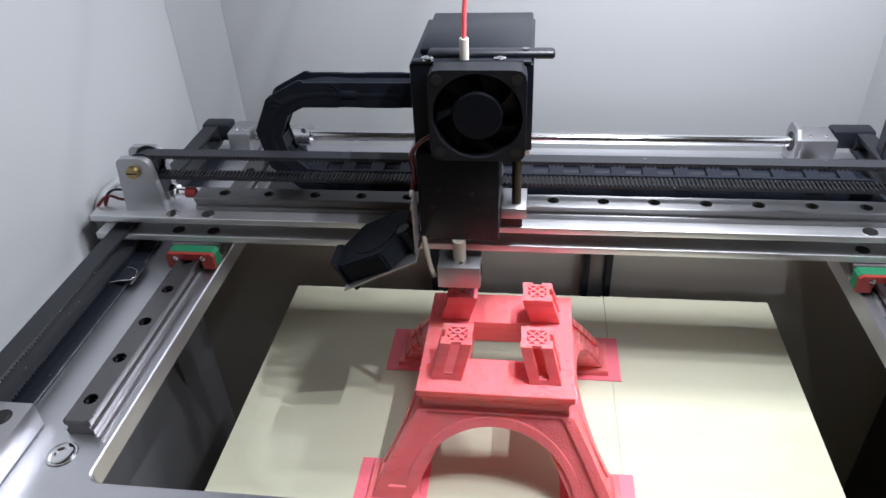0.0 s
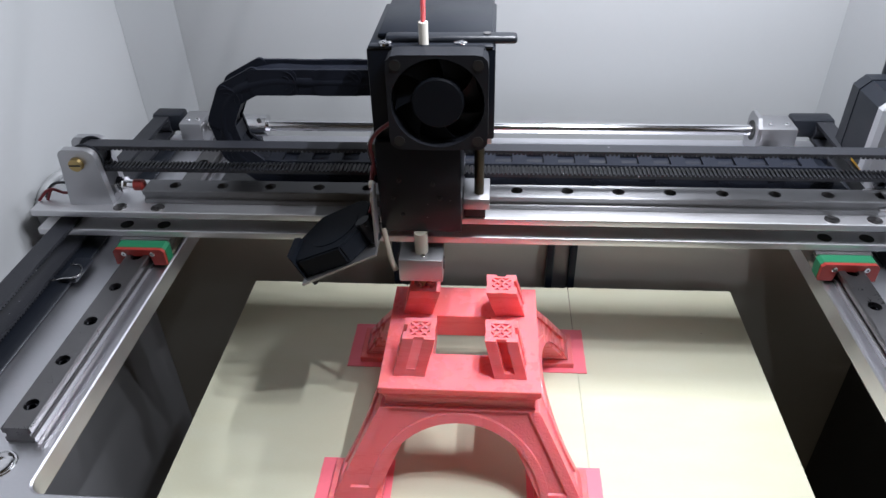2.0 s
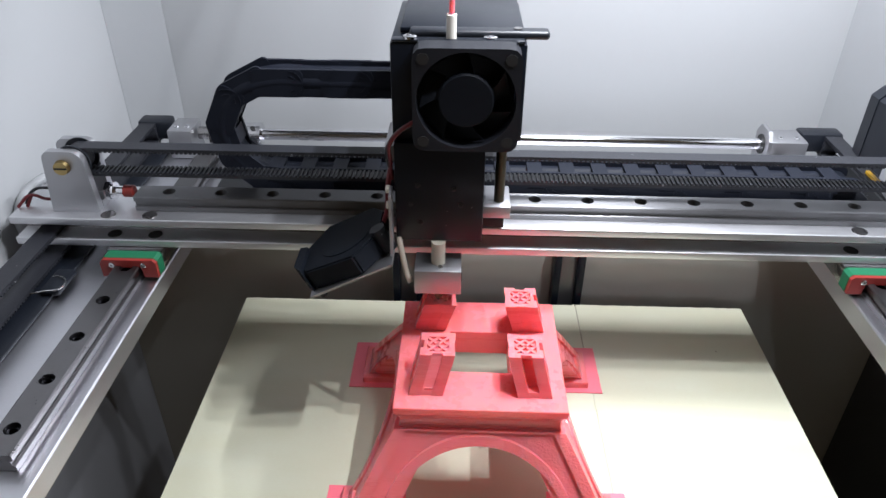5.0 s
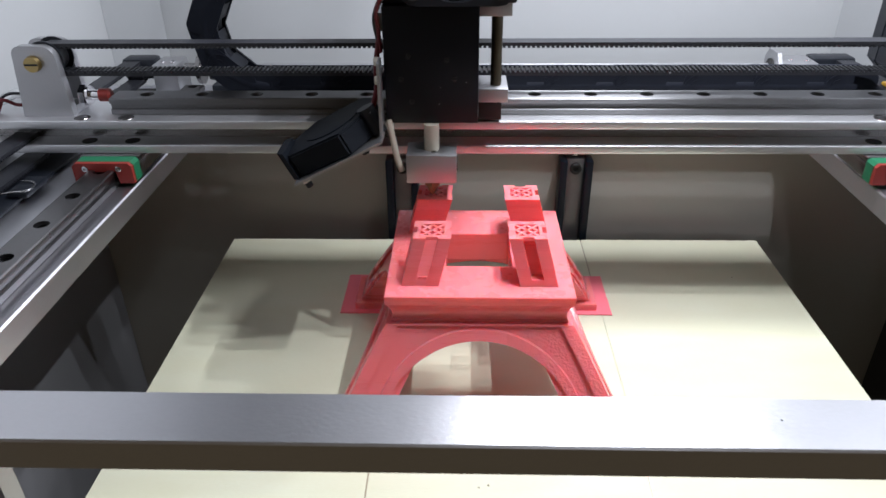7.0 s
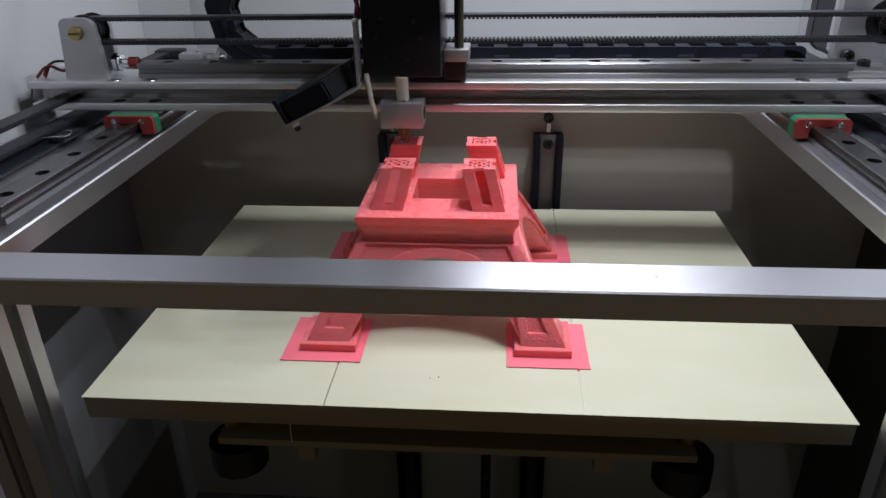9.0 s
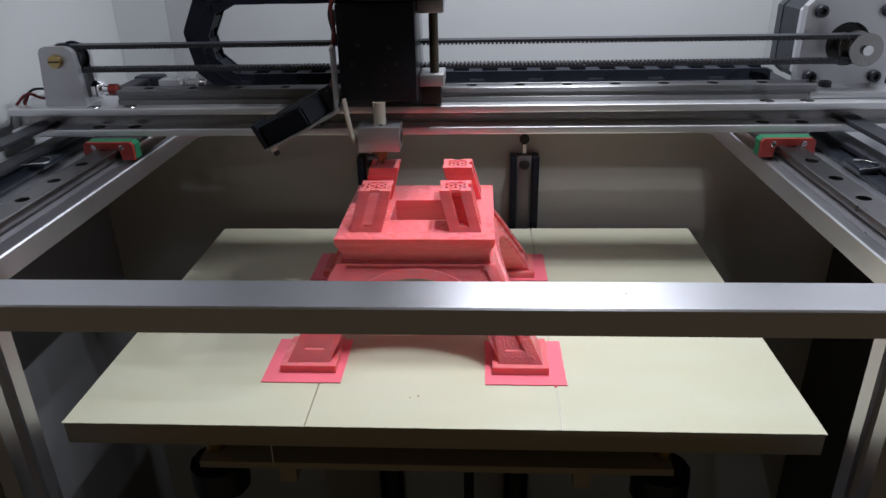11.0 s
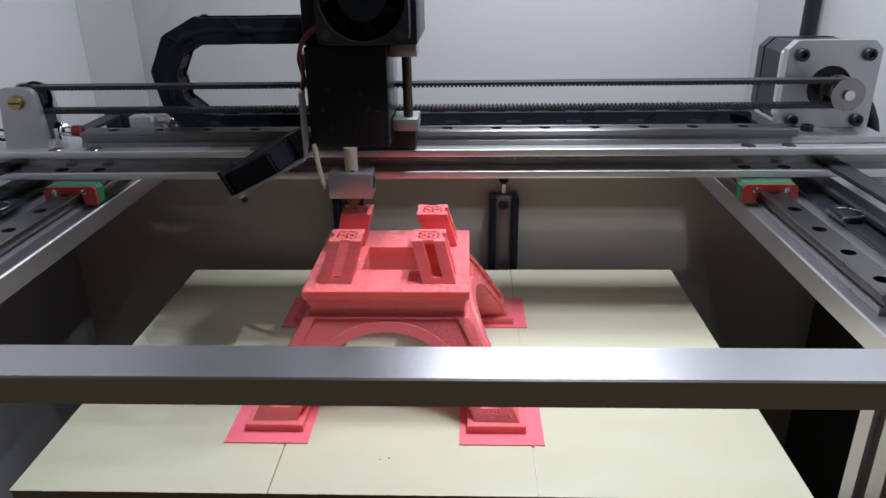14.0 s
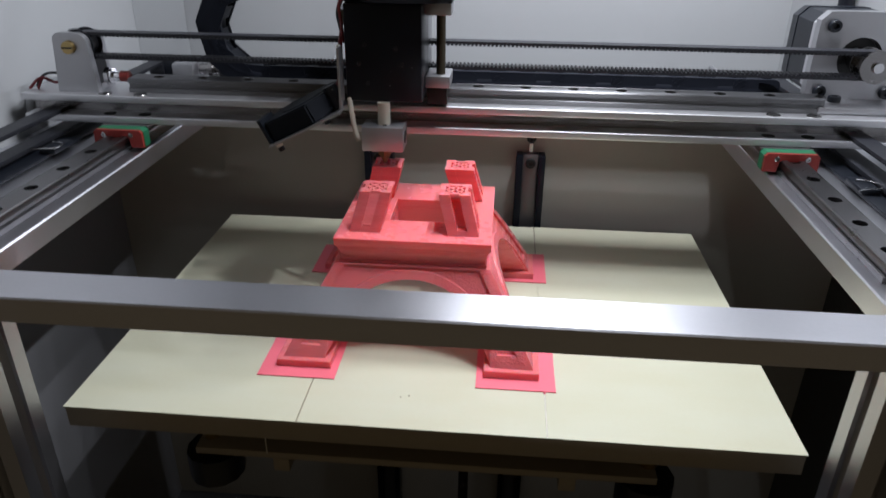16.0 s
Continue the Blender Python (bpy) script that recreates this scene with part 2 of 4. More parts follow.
def holed_cell(bm, x0, x1, y0, y1, z, cx, cy, r, depth, n=24, r2=None):
    """A flat rectangle with one counterbored round hole in it."""
    edge, rim, low, low2 = [], [], [], []
    r2 = r2 or r * 0.55
    for i in range(n):
        a = 6.2832 * (i + 0.5) / n
        c, s = math.cos(a), math.sin(a)
        k = min((x1 - cx) / c if c > 0 else (x0 - cx) / c, (y1 - cy) / s if s > 0 else (y0 - cy) / s)
        edge.append(bm.verts.new((cx + k * c, cy + k * s, z)))
        rim.append(bm.verts.new((cx + r * c, cy + r * s, z)))
        low.append(bm.verts.new((cx + r * c, cy + r * s, z - depth)))
        low2.append(bm.verts.new((cx + r2 * c, cy + r2 * s, z - depth)))
    for a, b in ((edge, rim), (rim, low), (low, low2)):
        for i in range(n):
            bm.faces.new((a[i], a[(i + 1) % n], b[(i + 1) % n], b[i]))
    bm.faces.new(low2)
    for cxn, cyn in ((x0, y0), (x1, y0), (x1, y1), (x0, y1)):
        near = sorted(range(n), key=lambda i: (edge[i].co.x - cxn) ** 2 + (edge[i].co.y - cyn) ** 2)[:2]
        if abs(edge[near[0]].co.x - edge[near[1]].co.x) > 1e-6 and abs(edge[near[0]].co.y - edge[near[1]].co.y) > 1e-6:
            bm.faces.new((edge[near[0]], edge[near[1]], bm.verts.new((cxn, cyn, z))))


def rail_mesh(length, holes, pitch=0.025, first=0.0125, w=0.012, h=0.008):
    """A linear guide rail along x, from x = 0, with counterbored holes and a groove in each side."""
    bm = bmesh.new()
    c = 0.0005
    prof = [(-w / 2, h - c), (-w / 2, h * 0.66), (-w / 2 + 0.0012, h * 0.6), (-w / 2 + 0.0012, h * 0.36), (-w / 2, h * 0.3), (-w / 2, 0),
            (w / 2, 0), (w / 2, h * 0.3), (w / 2 - 0.0012, h * 0.36), (w / 2 - 0.0012, h * 0.6), (w / 2, h * 0.66), (w / 2, h - c)]
    full = [(-w / 2 + c, h)] + prof + [(w / 2 - c, h)]
    lo = [bm.verts.new((0, y, z)) for y, z in full]
    hi = [bm.verts.new((length, y, z)) for y, z in full]
    for i in range(len(full) - 1):
        bm.faces.new((lo[i], lo[i + 1], hi[i + 1], hi[i]))
    bm.faces.new(lo), bm.faces.new(hi)
    xs = [0.0] + [first + pitch * (i + 0.5) for i in range(holes - 1)] + [length]
    for i in range(holes):
        holed_cell(bm, xs[i], xs[i + 1], -w / 2 + c, w / 2 - c, h, first + pitch * i, 0, 0.0030, 0.0042)
    bmesh.ops.remove_doubles(bm, verts=bm.verts[:], dist=1e-6)
    return bm


def belt_run(bm, a, b, z, lo, hi, axis, teeth):
    """A flat belt run from a to b along an axis; its width spans lo to hi; teeth = +1 above, -1 below."""
    t = 0.0014
    def bx(u0, u1, z0, z1):
        if axis == "x":
            box(bm, u0, u1, lo, hi, z0, z1)
        else:
            box(bm, lo, hi, u0, u1, z0, z1)
    bx(a, b, z - t / 2, z + t / 2)
    k = int((b - a) / 0.0021)
    for i in range(k):
        u = a + 0.0021 * (i + 0.5)
        z0, z1 = (z + t / 2, z + t / 2 + 0.0009) if teeth > 0 else (z - t / 2 - 0.0009, z - t / 2)
        vs = []
        for uu, zz in ((u - 0.00065, z0), (u + 0.00065, z0), (u + 0.0005, z1), (u - 0.0005, z1)):
            for w in (lo, hi):
                vs.append(bm.verts.new((uu, w, zz) if axis == "x" else (w, uu, zz)))
        for f in ((0, 2, 3, 1), (2, 4, 5, 3), (4, 6, 7, 5), (6, 0, 1, 7), (0, 6, 4, 2), (1, 3, 5, 7)):
            bm.faces.new([vs[q] for q in f])
    return bm


# ---- the cabinet ----
def cabinet():
    solid("wall_back", new_box(-0.2465, 0.263, 0.222, 0.226, 0.02, 0.449), WALL, "white painted steel back wall", "wall", kind="structure")
    solid("wall_left", new_box(-0.2505, -0.2465, -0.20, 0.222, -0.28, 0.449), WALL, "white painted steel side wall", "wall", kind="structure")
    solid("wall_right", new_box(0.263, 0.267, -0.20, 0.222, -0.28, 0.449), WALL, "white painted steel side wall", "wall", kind="structure")
    for k, x0, x1, d in ((1, -0.2463, -0.2258, 0.0016), (2, 0.2628, 0.2350, -0.0016)):
        bm = prism(bmesh.new(), [(x0, 0.180), (x1, 0.2216), (x1 - d, 0.2219), (x0, 0.1835)], "z", 0.02, 0.449)
        solid("trim_%d" % k, bm, POST_GREY, "grey painted corner post of the cabinet", "post", kind="structure")
    # roof is out of view; kept dark so little light bounces to the bed
    solid("unseen_roof", new_box(-0.26, 0.28, -0.20, 0.24, 0.45, 0.456), DARKENED, "unseen cabinet roof, added dark to cut bounced light", "roof", kind="structure")
    solid("floor", new_box(-0.26, 0.28, -0.20, 0.24, -0.292, -0.286), DARKENED, "dark cabinet floor", "floor", kind="structure")
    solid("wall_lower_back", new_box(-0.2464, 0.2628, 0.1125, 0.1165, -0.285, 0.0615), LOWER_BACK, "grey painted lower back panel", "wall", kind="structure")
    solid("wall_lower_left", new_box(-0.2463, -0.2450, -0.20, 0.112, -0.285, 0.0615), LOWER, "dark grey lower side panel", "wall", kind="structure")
    # right panel gets no lamp light; its shade is painted in as near black
    solid("wall_lower_right", new_box(0.2612, 0.2627, -0.20, 0.112, -0.285, 0.0615), DARKENED, "lower side panel with its shade put into the colour", "wall", kind="structure")


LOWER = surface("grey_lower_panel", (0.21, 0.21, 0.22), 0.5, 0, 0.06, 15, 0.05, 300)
# near black: stands in for shade on the right panel, dims the roof
DARKENED = surface("darkened_panel", (0.05, 0.05, 0.052), 0.5, 0, 0.1, 15, 0.05, 300)
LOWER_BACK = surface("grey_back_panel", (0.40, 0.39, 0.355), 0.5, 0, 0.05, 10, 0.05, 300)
cabinet()

for x, rows in STRIPS.items():
    strip = thing("led_strip", (x, 0.004, 0.445), "white light strip with single lamps under the cabinet roof", "lamp", "light strips")
    part("profile", new_box(x - 0.008, x + 0.008, -0.105, 0.115, 0.4385, 0.4498, 0.001), WHITE, strip)
    for y in rows:
        part("led", new_box(x - 0.0025, x + 0.0025, y - 0.0025, y + 0.0025, 0.4370, 0.4384), WHITE, strip)

cable = solid("wall_cable", cyl(bmesh.new(), (0.2555, 0.1820, 0.02), (0.2555, 0.1820, 0.449), 0.0050), BLACK, "black cable duct running up the corner", "cable")


# ---- the frame ----
def frame_plate():
    f = thing("printer_frame", (0, 0, -0.28), "aluminium printer frame with a cut-out top plate on slotted posts", "frame")
    bm = bmesh.new()
    ox, oy0, oy1 = 0.2445, -0.1452, 0.163
    il, ir, if_, ib, rr = -0.1655, 0.1630, -0.1255, 0.100, 0.006
    inner = []
    for cx, cy, a in ((ir - rr, ib - rr, 0), (il + rr, ib - rr, 90), (il + rr, if_ + rr, 180), (ir - rr, if_ + rr, 270)):
        inner += circle(cx, cy, rr, 6, a, a + 90)
    outer = []
    for x, y in inner:
        outer.append((max(-ox, min(ox, x * 1.6)), max(oy0, min(oy1, (y + 0.0127) * 1.75 - 0.0127))))
    c = 0.0006
    z0, z1 = 0.0625, 0.0725
    def ins(p, d):
        return (p[0] - d * (1 if p[0] > 0 else -1), p[1] - d * (1 if p[1] > 0.008 else -1))
    rings = []
    for ol, z in ((inner, z0), (inner, z1 - c), ([ins(p, -c) for p in inner], z1), ([ins(p, c) for p in outer], z1), (outer, z1 - c), (outer, z0), (inner, z0)):
        rings.append([(x, y, z) for x, y in ol])
    loft(bm, rings, False, False)
    bmesh.ops.remove_doubles(bm, verts=bm.verts[:], dist=1e-7)
    plate = ground_along(part("top_plate", bm, PLATE_ALU, f, "brushed aluminium plate with a large rectangular opening"), 0)
    # slotted posts
    h = 0.010
    prof = []
    for k in range(4):
        a = radians(90 * k)
        for u, v in ((-h, -h), (-0.0031, -h), (-0.0031, -h + 0.0018), (-0.0055, -h + 0.002), (-0.0025, -h + 0.0058), (0.0025, -h + 0.0058), (0.0055, -h + 0.002), (0.0031, -h + 0.0018), (0.0031, -h)):
            prof.append((u * math.cos(a) - v * math.sin(a), u * math.sin(a) + v * math.cos(a)))
    for x, y in ((-0.167, -0.1345), (0.167, -0.1345)):
        part("post", prism(bmesh.new(), [(x + u, y + v) for u, v in prof], "z", -0.285, 0.0624), ALU_SAT, f)
    part("chip", cyl(bmesh.new(), (0.067, -0.1345, 0.0725), (0.0672, -0.1344, 0.0727), 0.0004, 0.0002, 7), DARK, plate)
    # screws and holes of the plate
    for x, y, r in ((-0.182, -0.114, 0.0052), (0.182, -0.114, 0.0052)):
        bm = bmesh.new()
        socket_screw(bm, (x, y, 0.0722), (0, 0, 1), r, 0.0016)
        cyl(bm, (x, y, 0.0726), (x, y, 0.0730), r * 1.22, r * 1.16, 28)
        part("screw", bm, CHROME, f, "large countersunk socket screw")
    for x, y in ((0.062, 0.141), (0.0625, 0.111), (0.124, 0.108), (-0.114, 0.149), (-0.124, 0.149), (-0.122, 0.127), (-0.133, 0.127), (-0.133, 0.116), (-0.152, 0.118), (0.02, 0.141)):
        bm = bmesh.new()
        cyl(bm, (x, y, 0.0724), (x, y, 0.0729), 0.0038, 0.0036, 22)
        cyl(bm, (x, y, 0.0729), (x, y, 0.0731), 0.0022, 0.0021, 18)
        part("screw", bm, STEEL, f)
    return f


frame_plate()


def guide_rail(x, y0, length, holes, first, label):
    bm = moved(rail_mesh(length, holes, first=first), pose(x, y0, 0.0727, 0, 0, 90))
    t = thing("guide_rail", (x, y0, 0.0725), label, "guide rail", "side guide rails")
    part("rail", bm, RAIL_DARK, t)
    for i in range(holes):
        part("hole_fill", socket_screw(bmesh.new(), (x, y0 + first + 0.025 * i, 0.0766), (0, 0, 1), 0.0029, 0.0026, 14), SCREW_BLACK, t)


guide_rail(-0.1792, -0.1035, 0.240, 10, 0.012, "dark steel guide rail with counterbored holes on the frame")
guide_rail(0.1742, -0.1035, 0.240, 10, 0.012, "dark steel guide rail with counterbored holes on the frame")


def side_belt(x, sgn):
    t = thing("side_belt_drive", (x, 0, 0.0725), "black toothed belt running along the frame between aluminium blocks", "belt drive", "side belts")
    bm = bmesh.new()
    belt_run(bm, -0.11, 0.158, 0.0895, x - 0.005, x + 0.005, "y", -1)
    belt_run(bm, -0.11, 0.158, 0.0780, x - 0.005, x + 0.005, "y", -1)
    for y in (-0.11, 0.158):
        cyl(bm, (x - 0.005, y, 0.0835), (x + 0.005, y, 0.0835), 0.0064, None, 24)
    part("belt", bm, RUBBER, t)
    part("belt_tray", new_box(x - 0.013, x + 0.013, -0.0985, 0.150, 0.0727, 0.0745, 0.0004), BLACK, t, "black strip below the belt")
    x0, x1 = (x - 0.012, x + 0.024) if sgn < 0 else (x - 0.024, x + 0.012)
    bm = new_box(x0, x1, -0.138, -0.0995, 0.0727, 0.0855, 0.0008)
    blk = part("idler_block", bm, ALU_SAT, t, "aluminium idler block with two holes")
    for yy in (-0.108, -0.127):
        part("bolt", cyl(cyl(bmesh.new(), (x1 - 0.009, yy, 0.0855), (x1 - 0.009, yy, 0.0858), 0.0042, 0.004, 22), (x1 - 0.009, yy, 0.0858), (x1 - 0.009, yy, 0.0860), 0.0030, 0.0028, 18), DARK, blk)
    return t


side_belt(-0.222, -1)
side_belt(0.2105, 1)


def belt_clip(x, y):
    t = thing("belt_clip", (x, y, 0.0745), "black belt clamp with a bright bent wire spring", "clip", "belt clips")
    part("clamp", new_box(x - 0.0045, x + 0.0045, y - 0.009, y + 0.009, 0.0746, 0.0775, 0.0008), BLACK, t)
    tube("spring", [(x - 0.007, y - 0.012, 0.0780), (x - 0.001, y - 0.010, 0.0782), (x + 0.005, y - 0.008, 0.0783), (x + 0.0052, y - 0.003, 0.0784), (x + 0.002, y + 0.001, 0.0783), (x - 0.003, y + 0.002, 0.0782)], 0.00038, CHROME, t)


belt_clip(-0.2095, 0.002)
belt_clip(0.2005, -0.010)


def rear_shaft():
    t = thing("drive_shaft", (0, 0.15, 0.0725), "polished steel drive shaft with aluminium bearing blocks at its ends", "shaft")
    part("rod", cyl(bmesh.new(), (-0.150, 0.15, 0.0862), (0.186, 0.15, 0.0862), 0.0036, None, 24), CHROME, t)
    for x0, x1 in ((-0.205, -0.190), (0.168, 0.190)):
        bm = new_box(x0, x1, 0.140, 0.161, 0.0727, 0.0915, 0.001)
        b = part("bearing_block", bm, ALU_SAT, t)
        for i in (0.3, 0.75):
            xx = x0 + (x1 - x0) * i
            part("screw", socket_screw(bmesh.new(), (xx, 0.146, 0.0915), (0, 0, 1), 0.0016, 0.001, 12), CHROME, b)
    fl = part("bearing_flange", prism(bmesh.new(), [(0.1395, 0.0727), (0.1605, 0.0727), (0.1605, 0.0915), (0.156, 0.0970), (0.144, 0.0970), (0.1395, 0.0915)], "x", 0.1655, 0.1679), ALU_SAT, t)
    part("bore", cyl(bmesh.new(), (0.1648, 0.15, 0.0862), (0.1656, 0.15, 0.0862), 0.0062, None, 24), DARK, fl)
    bm = cyl(bmesh.new(), (-0.166, 0.15, 0.0862), (-0.148, 0.15, 0.0862), 0.0072, None, 28)
    c = part("coupler", bm, CHROME, t, "bright steel shaft coupler")
    for xx in (-0.152, -0.162):
        part("set_screw", cyl(bmesh.new(), (xx, 0.1452, 0.0915), (xx, 0.1442, 0.0928), 0.0014, None, 12), DARK, c)
    part("collar", cyl(bmesh.new(), (-0.1725, 0.15, 0.0862), (-0.166, 0.15, 0.0862), 0.0062, None, 24), RUBBER, t, "black ribbed collar")
    part("bearing", cyl(cyl(bmesh.new(), (-0.188, 0.15, 0.0862), (-0.1725, 0.15, 0.0862), 0.004, None, 24), (-0.1795, 0.15, 0.0862), (-0.177, 0.15, 0.0862), 0.0085, None, 28), STEEL, t)
    for x0, x1 in ((-0.229, -0.2085), (0.1915, 0.2175)):
        part("belt_pulley_cover", new_box(x0, x1, 0.1535, 0.166, 0.079, 0.0915, 0.002), BLACK, t)
    part("motor_mount", new_box(-0.166, -0.150, 0.128, 0.142, 0.0727, 0.083, 0.001), BLACK, t)


rear_shaft()

knob = thing("thumb_nut", (0.087, 0.119, 0.0725), "small round steel thumb nut standing on the plate", "nut")
part("stem", cyl(bmesh.new(), (0.087, 0.119, 0.0727), (0.087, 0.119, 0.079), 0.0042, None, 24), CHROME, knob)
part("cap", cyl(cyl(bmesh.new(), (0.087, 0.119, 0.079), (0.087, 0.119, 0.0825), 0.0066, None, 28), (0.087, 0.119, 0.0825), (0.087, 0.119, 0.0838), 0.0066, 0.0045, 28), CHROME, knob)
tie = solid("zip_tie", new_box(0.2065, 0.2095, 0.088, 0.104, 0.0903, 0.0925, 0.0008), surface("yellow_plastic", (0.75, 0.42, 0.02), 0.4), "yellow plastic tie on the side belt", "zip tie")


# ---- the bed ----
def print_bed():
    t = thing("print_bed", (0, 0, -0.011), "cream coated print bed covered by three strips of film", "print bed")
    part("plate", new_box(-0.155, 0.155, -0.1145, 0.092, -0.011, -0.0006, 0.0006), BED_EDGE, t, "brown-edged bed plate")
    rnd = random.Random(4)
    for x0, x1 in ((-0.1552, -0.0534), (-0.0527, 0.0516), (0.0522, 0.1552)):
        bm = bmesh.new()
        n = 40
        lo, hi = [], []
        for i in range(n + 1):
            x = x0 + (x1 - x0) * i / n
            lo.append((x, -0.1150 + rnd.uniform(-0.00008, 0.00008)))
            hi.append((x, 0.0922 + rnd.uniform(-0.0003, 0.0002) + (0.0008 if x > 0.05 else 0)))
        prism(bm, lo + hi[::-1], "z", -0.0005, 0.0)
        part("film_strip", bm, BED, t)
    part("seam", new_box(0.0517, 0.0521, -0.1150, -0.0860, -0.0004, 0.00015), WHITE, t, "bright torn film edge")
    part("seam", new_box(0.0517, 0.0521, -0.0859, 0.030, -0.0004, -0.0001), BED, t)
    for x, y, r in ((-0.0115, -0.0945, 0.00035), (-0.0080, -0.0935, 0.00045), (0.128, 0.052, 0.0004)):
        part("crumb", cyl(bmesh.new(), (x, y, 0), (x, y, r), r, r * 0.4, 6), BED_EDGE, t)
    tube("loose_thread", [(-0.0735, -0.0900, -0.0112), (-0.0750, -0.0915, -0.0180), (-0.0762, -0.0925, -0.0280), (-0.0765, -0.0925, -0.0394)], 0.0003, WHITE, t, "thin white plastic thread")
    part("crumb", cyl(bmesh.new(), (0.0519, -0.0857, 0.0001), (0.0519, -0.0857, 0.0009), 0.0007, 0.0003, 7), THIN_PINK, t)
    # underside: carriage plate, levelling knobs, lead screw nut
    c = thing("bed_carriage", (0, 0, -0.05), "dark bed carriage plate with levelling knobs", "carriage")
    part("carriage_plate", new_box(-0.112, 0.106, -0.092, 0.085, -0.0435, -0.0395, 0.0005), BED_EDGE, c)
    for x in (-0.107, 0.103):
        for y in (-0.082, 0.07):
            k = part("levelling_knob", cyl(bmesh.new(), (x, y, -0.062), (x, y, -0.047), 0.0135, 0.0135, 12), BLACK, c)
            part("bolt", cyl(bmesh.new(), (x, y, -0.047), (x, y, -0.0112), 0.002, None, 12), STEEL, k)
            part("spring", cyl(bmesh.new(), (x, y, -0.0393), (x, y, -0.0115), 0.0045, 0.0045, 16), BRASS, k)
    for x in (-0.072, 0.066):
        part("bracket", new_box(x - 0.004, x + 0.004, -0.088, -0.080, -0.055, -0.0437, 0.0004), BED_EDGE, c)
    part("back_plate", new_box(-0.075, 0.07, 0.086, 0.0905, -0.09, -0.020, 0.0005), STEEL, c)


print_bed()


RUNNING = surface("grey_running_steel", (0.24, 0.24, 0.25), 0.5, 1.0, 0.2, 60)


def vertical_rail(x):
    t = thing("vertical_rail", (x, 0.107, -0.28), "black vertical rail on the back panel", "rail", "vertical rails")
    part("side", new_box(x - 0.0095, x - 0.0052, 0.1010, 0.1122, -0.28, 0.0465, 0.0006), BLACK_GLOSS, t)
    part("side", new_box(x + 0.0052, x + 0.0095, 0.1010, 0.1122, -0.28, 0.0465, 0.0006), BLACK_GLOSS, t)
    part("core", new_box(x - 0.0050, x + 0.0050, 0.1060, 0.1122, -0.28, 0.0462, 0.0004), RUNNING, t, "grey steel core")
    part("pin", new_box(x - 0.0012, x + 0.0012, 0.1090, 0.1124, 0.0468, 0.0530), STEEL, t)
    part("screw", socket_screw(bmesh.new(), (x, 0.106, 0.0405), (0, -1, 0), 0.0034, 0.002), DARK, t)
    part("top_screw", socket_screw(bmesh.new(), (x, 0.1123, 0.056), (0, -1, 0), 0.0032, 0.0028), BLACK, t)


vertical_rail(0.0475)
vertical_rail(-0.0535)
solid("lead_screw", cyl(bmesh.new(), (0.010, 0.080, -0.28), (0.010, 0.080, -0.03), 0.004, None, 16), STEEL, "dark steel lead screw below the bed", "lead screw")


# ---- the printed tower ----
TX, TY = -0.0113, -0.0168


def half(z):
    """Half the tower's width at a height below the gallery."""
    return 0.0362 + 0.0222 * max(0.0, (0.0440 - z) / 0.0400) ** 0.93


def ribbon(bm, inner, outer, front, back):
    """A leaning slab between two lines of (x, z); front and back are its depths behind the face."""
    rows = []
    for line in (inner, outer):
        for d in (front, back):
            rows.append([bm.verts.new((x, -(half(z) - d), z)) for x, z in line])
    a, b, c, d = rows
    k = len(a)
    for i in range(k - 1):
        for p, q in ((a, c), (c, d), (d, b), (b, a)):
            bm.faces.new((p[i], p[i + 1], q[i + 1], q[i]))
    for i in (0, k - 1):
        bm.faces.new((a[i], c[i], d[i], b[i]))
    return bm


def resample(path, n):
    d = [0.0]
    for p, q in zip(path, path[1:]):
        d.append(d[-1] + math.dist(p, q))
    out = []
    for i in range(n):
        s = d[-1] * i / (n - 1)
        j = max(k for k in range(len(d)) if d[k] <= s + 1e-12)
        j = min(j, len(path) - 2)
        f = (s - d[j]) / (d[j + 1] - d[j])
        out.append((path[j][0] + f * (path[j + 1][0] - path[j][0]), path[j][1] + f * (path[j + 1][1] - path[j][1])))
    return out


def arch_line(a, zc, b, n):
    return [(a * math.cos(math.pi * (1 - i / (n - 1))), zc + b * math.sin(math.pi * (1 - i / (n - 1)))) for i in range(n)]


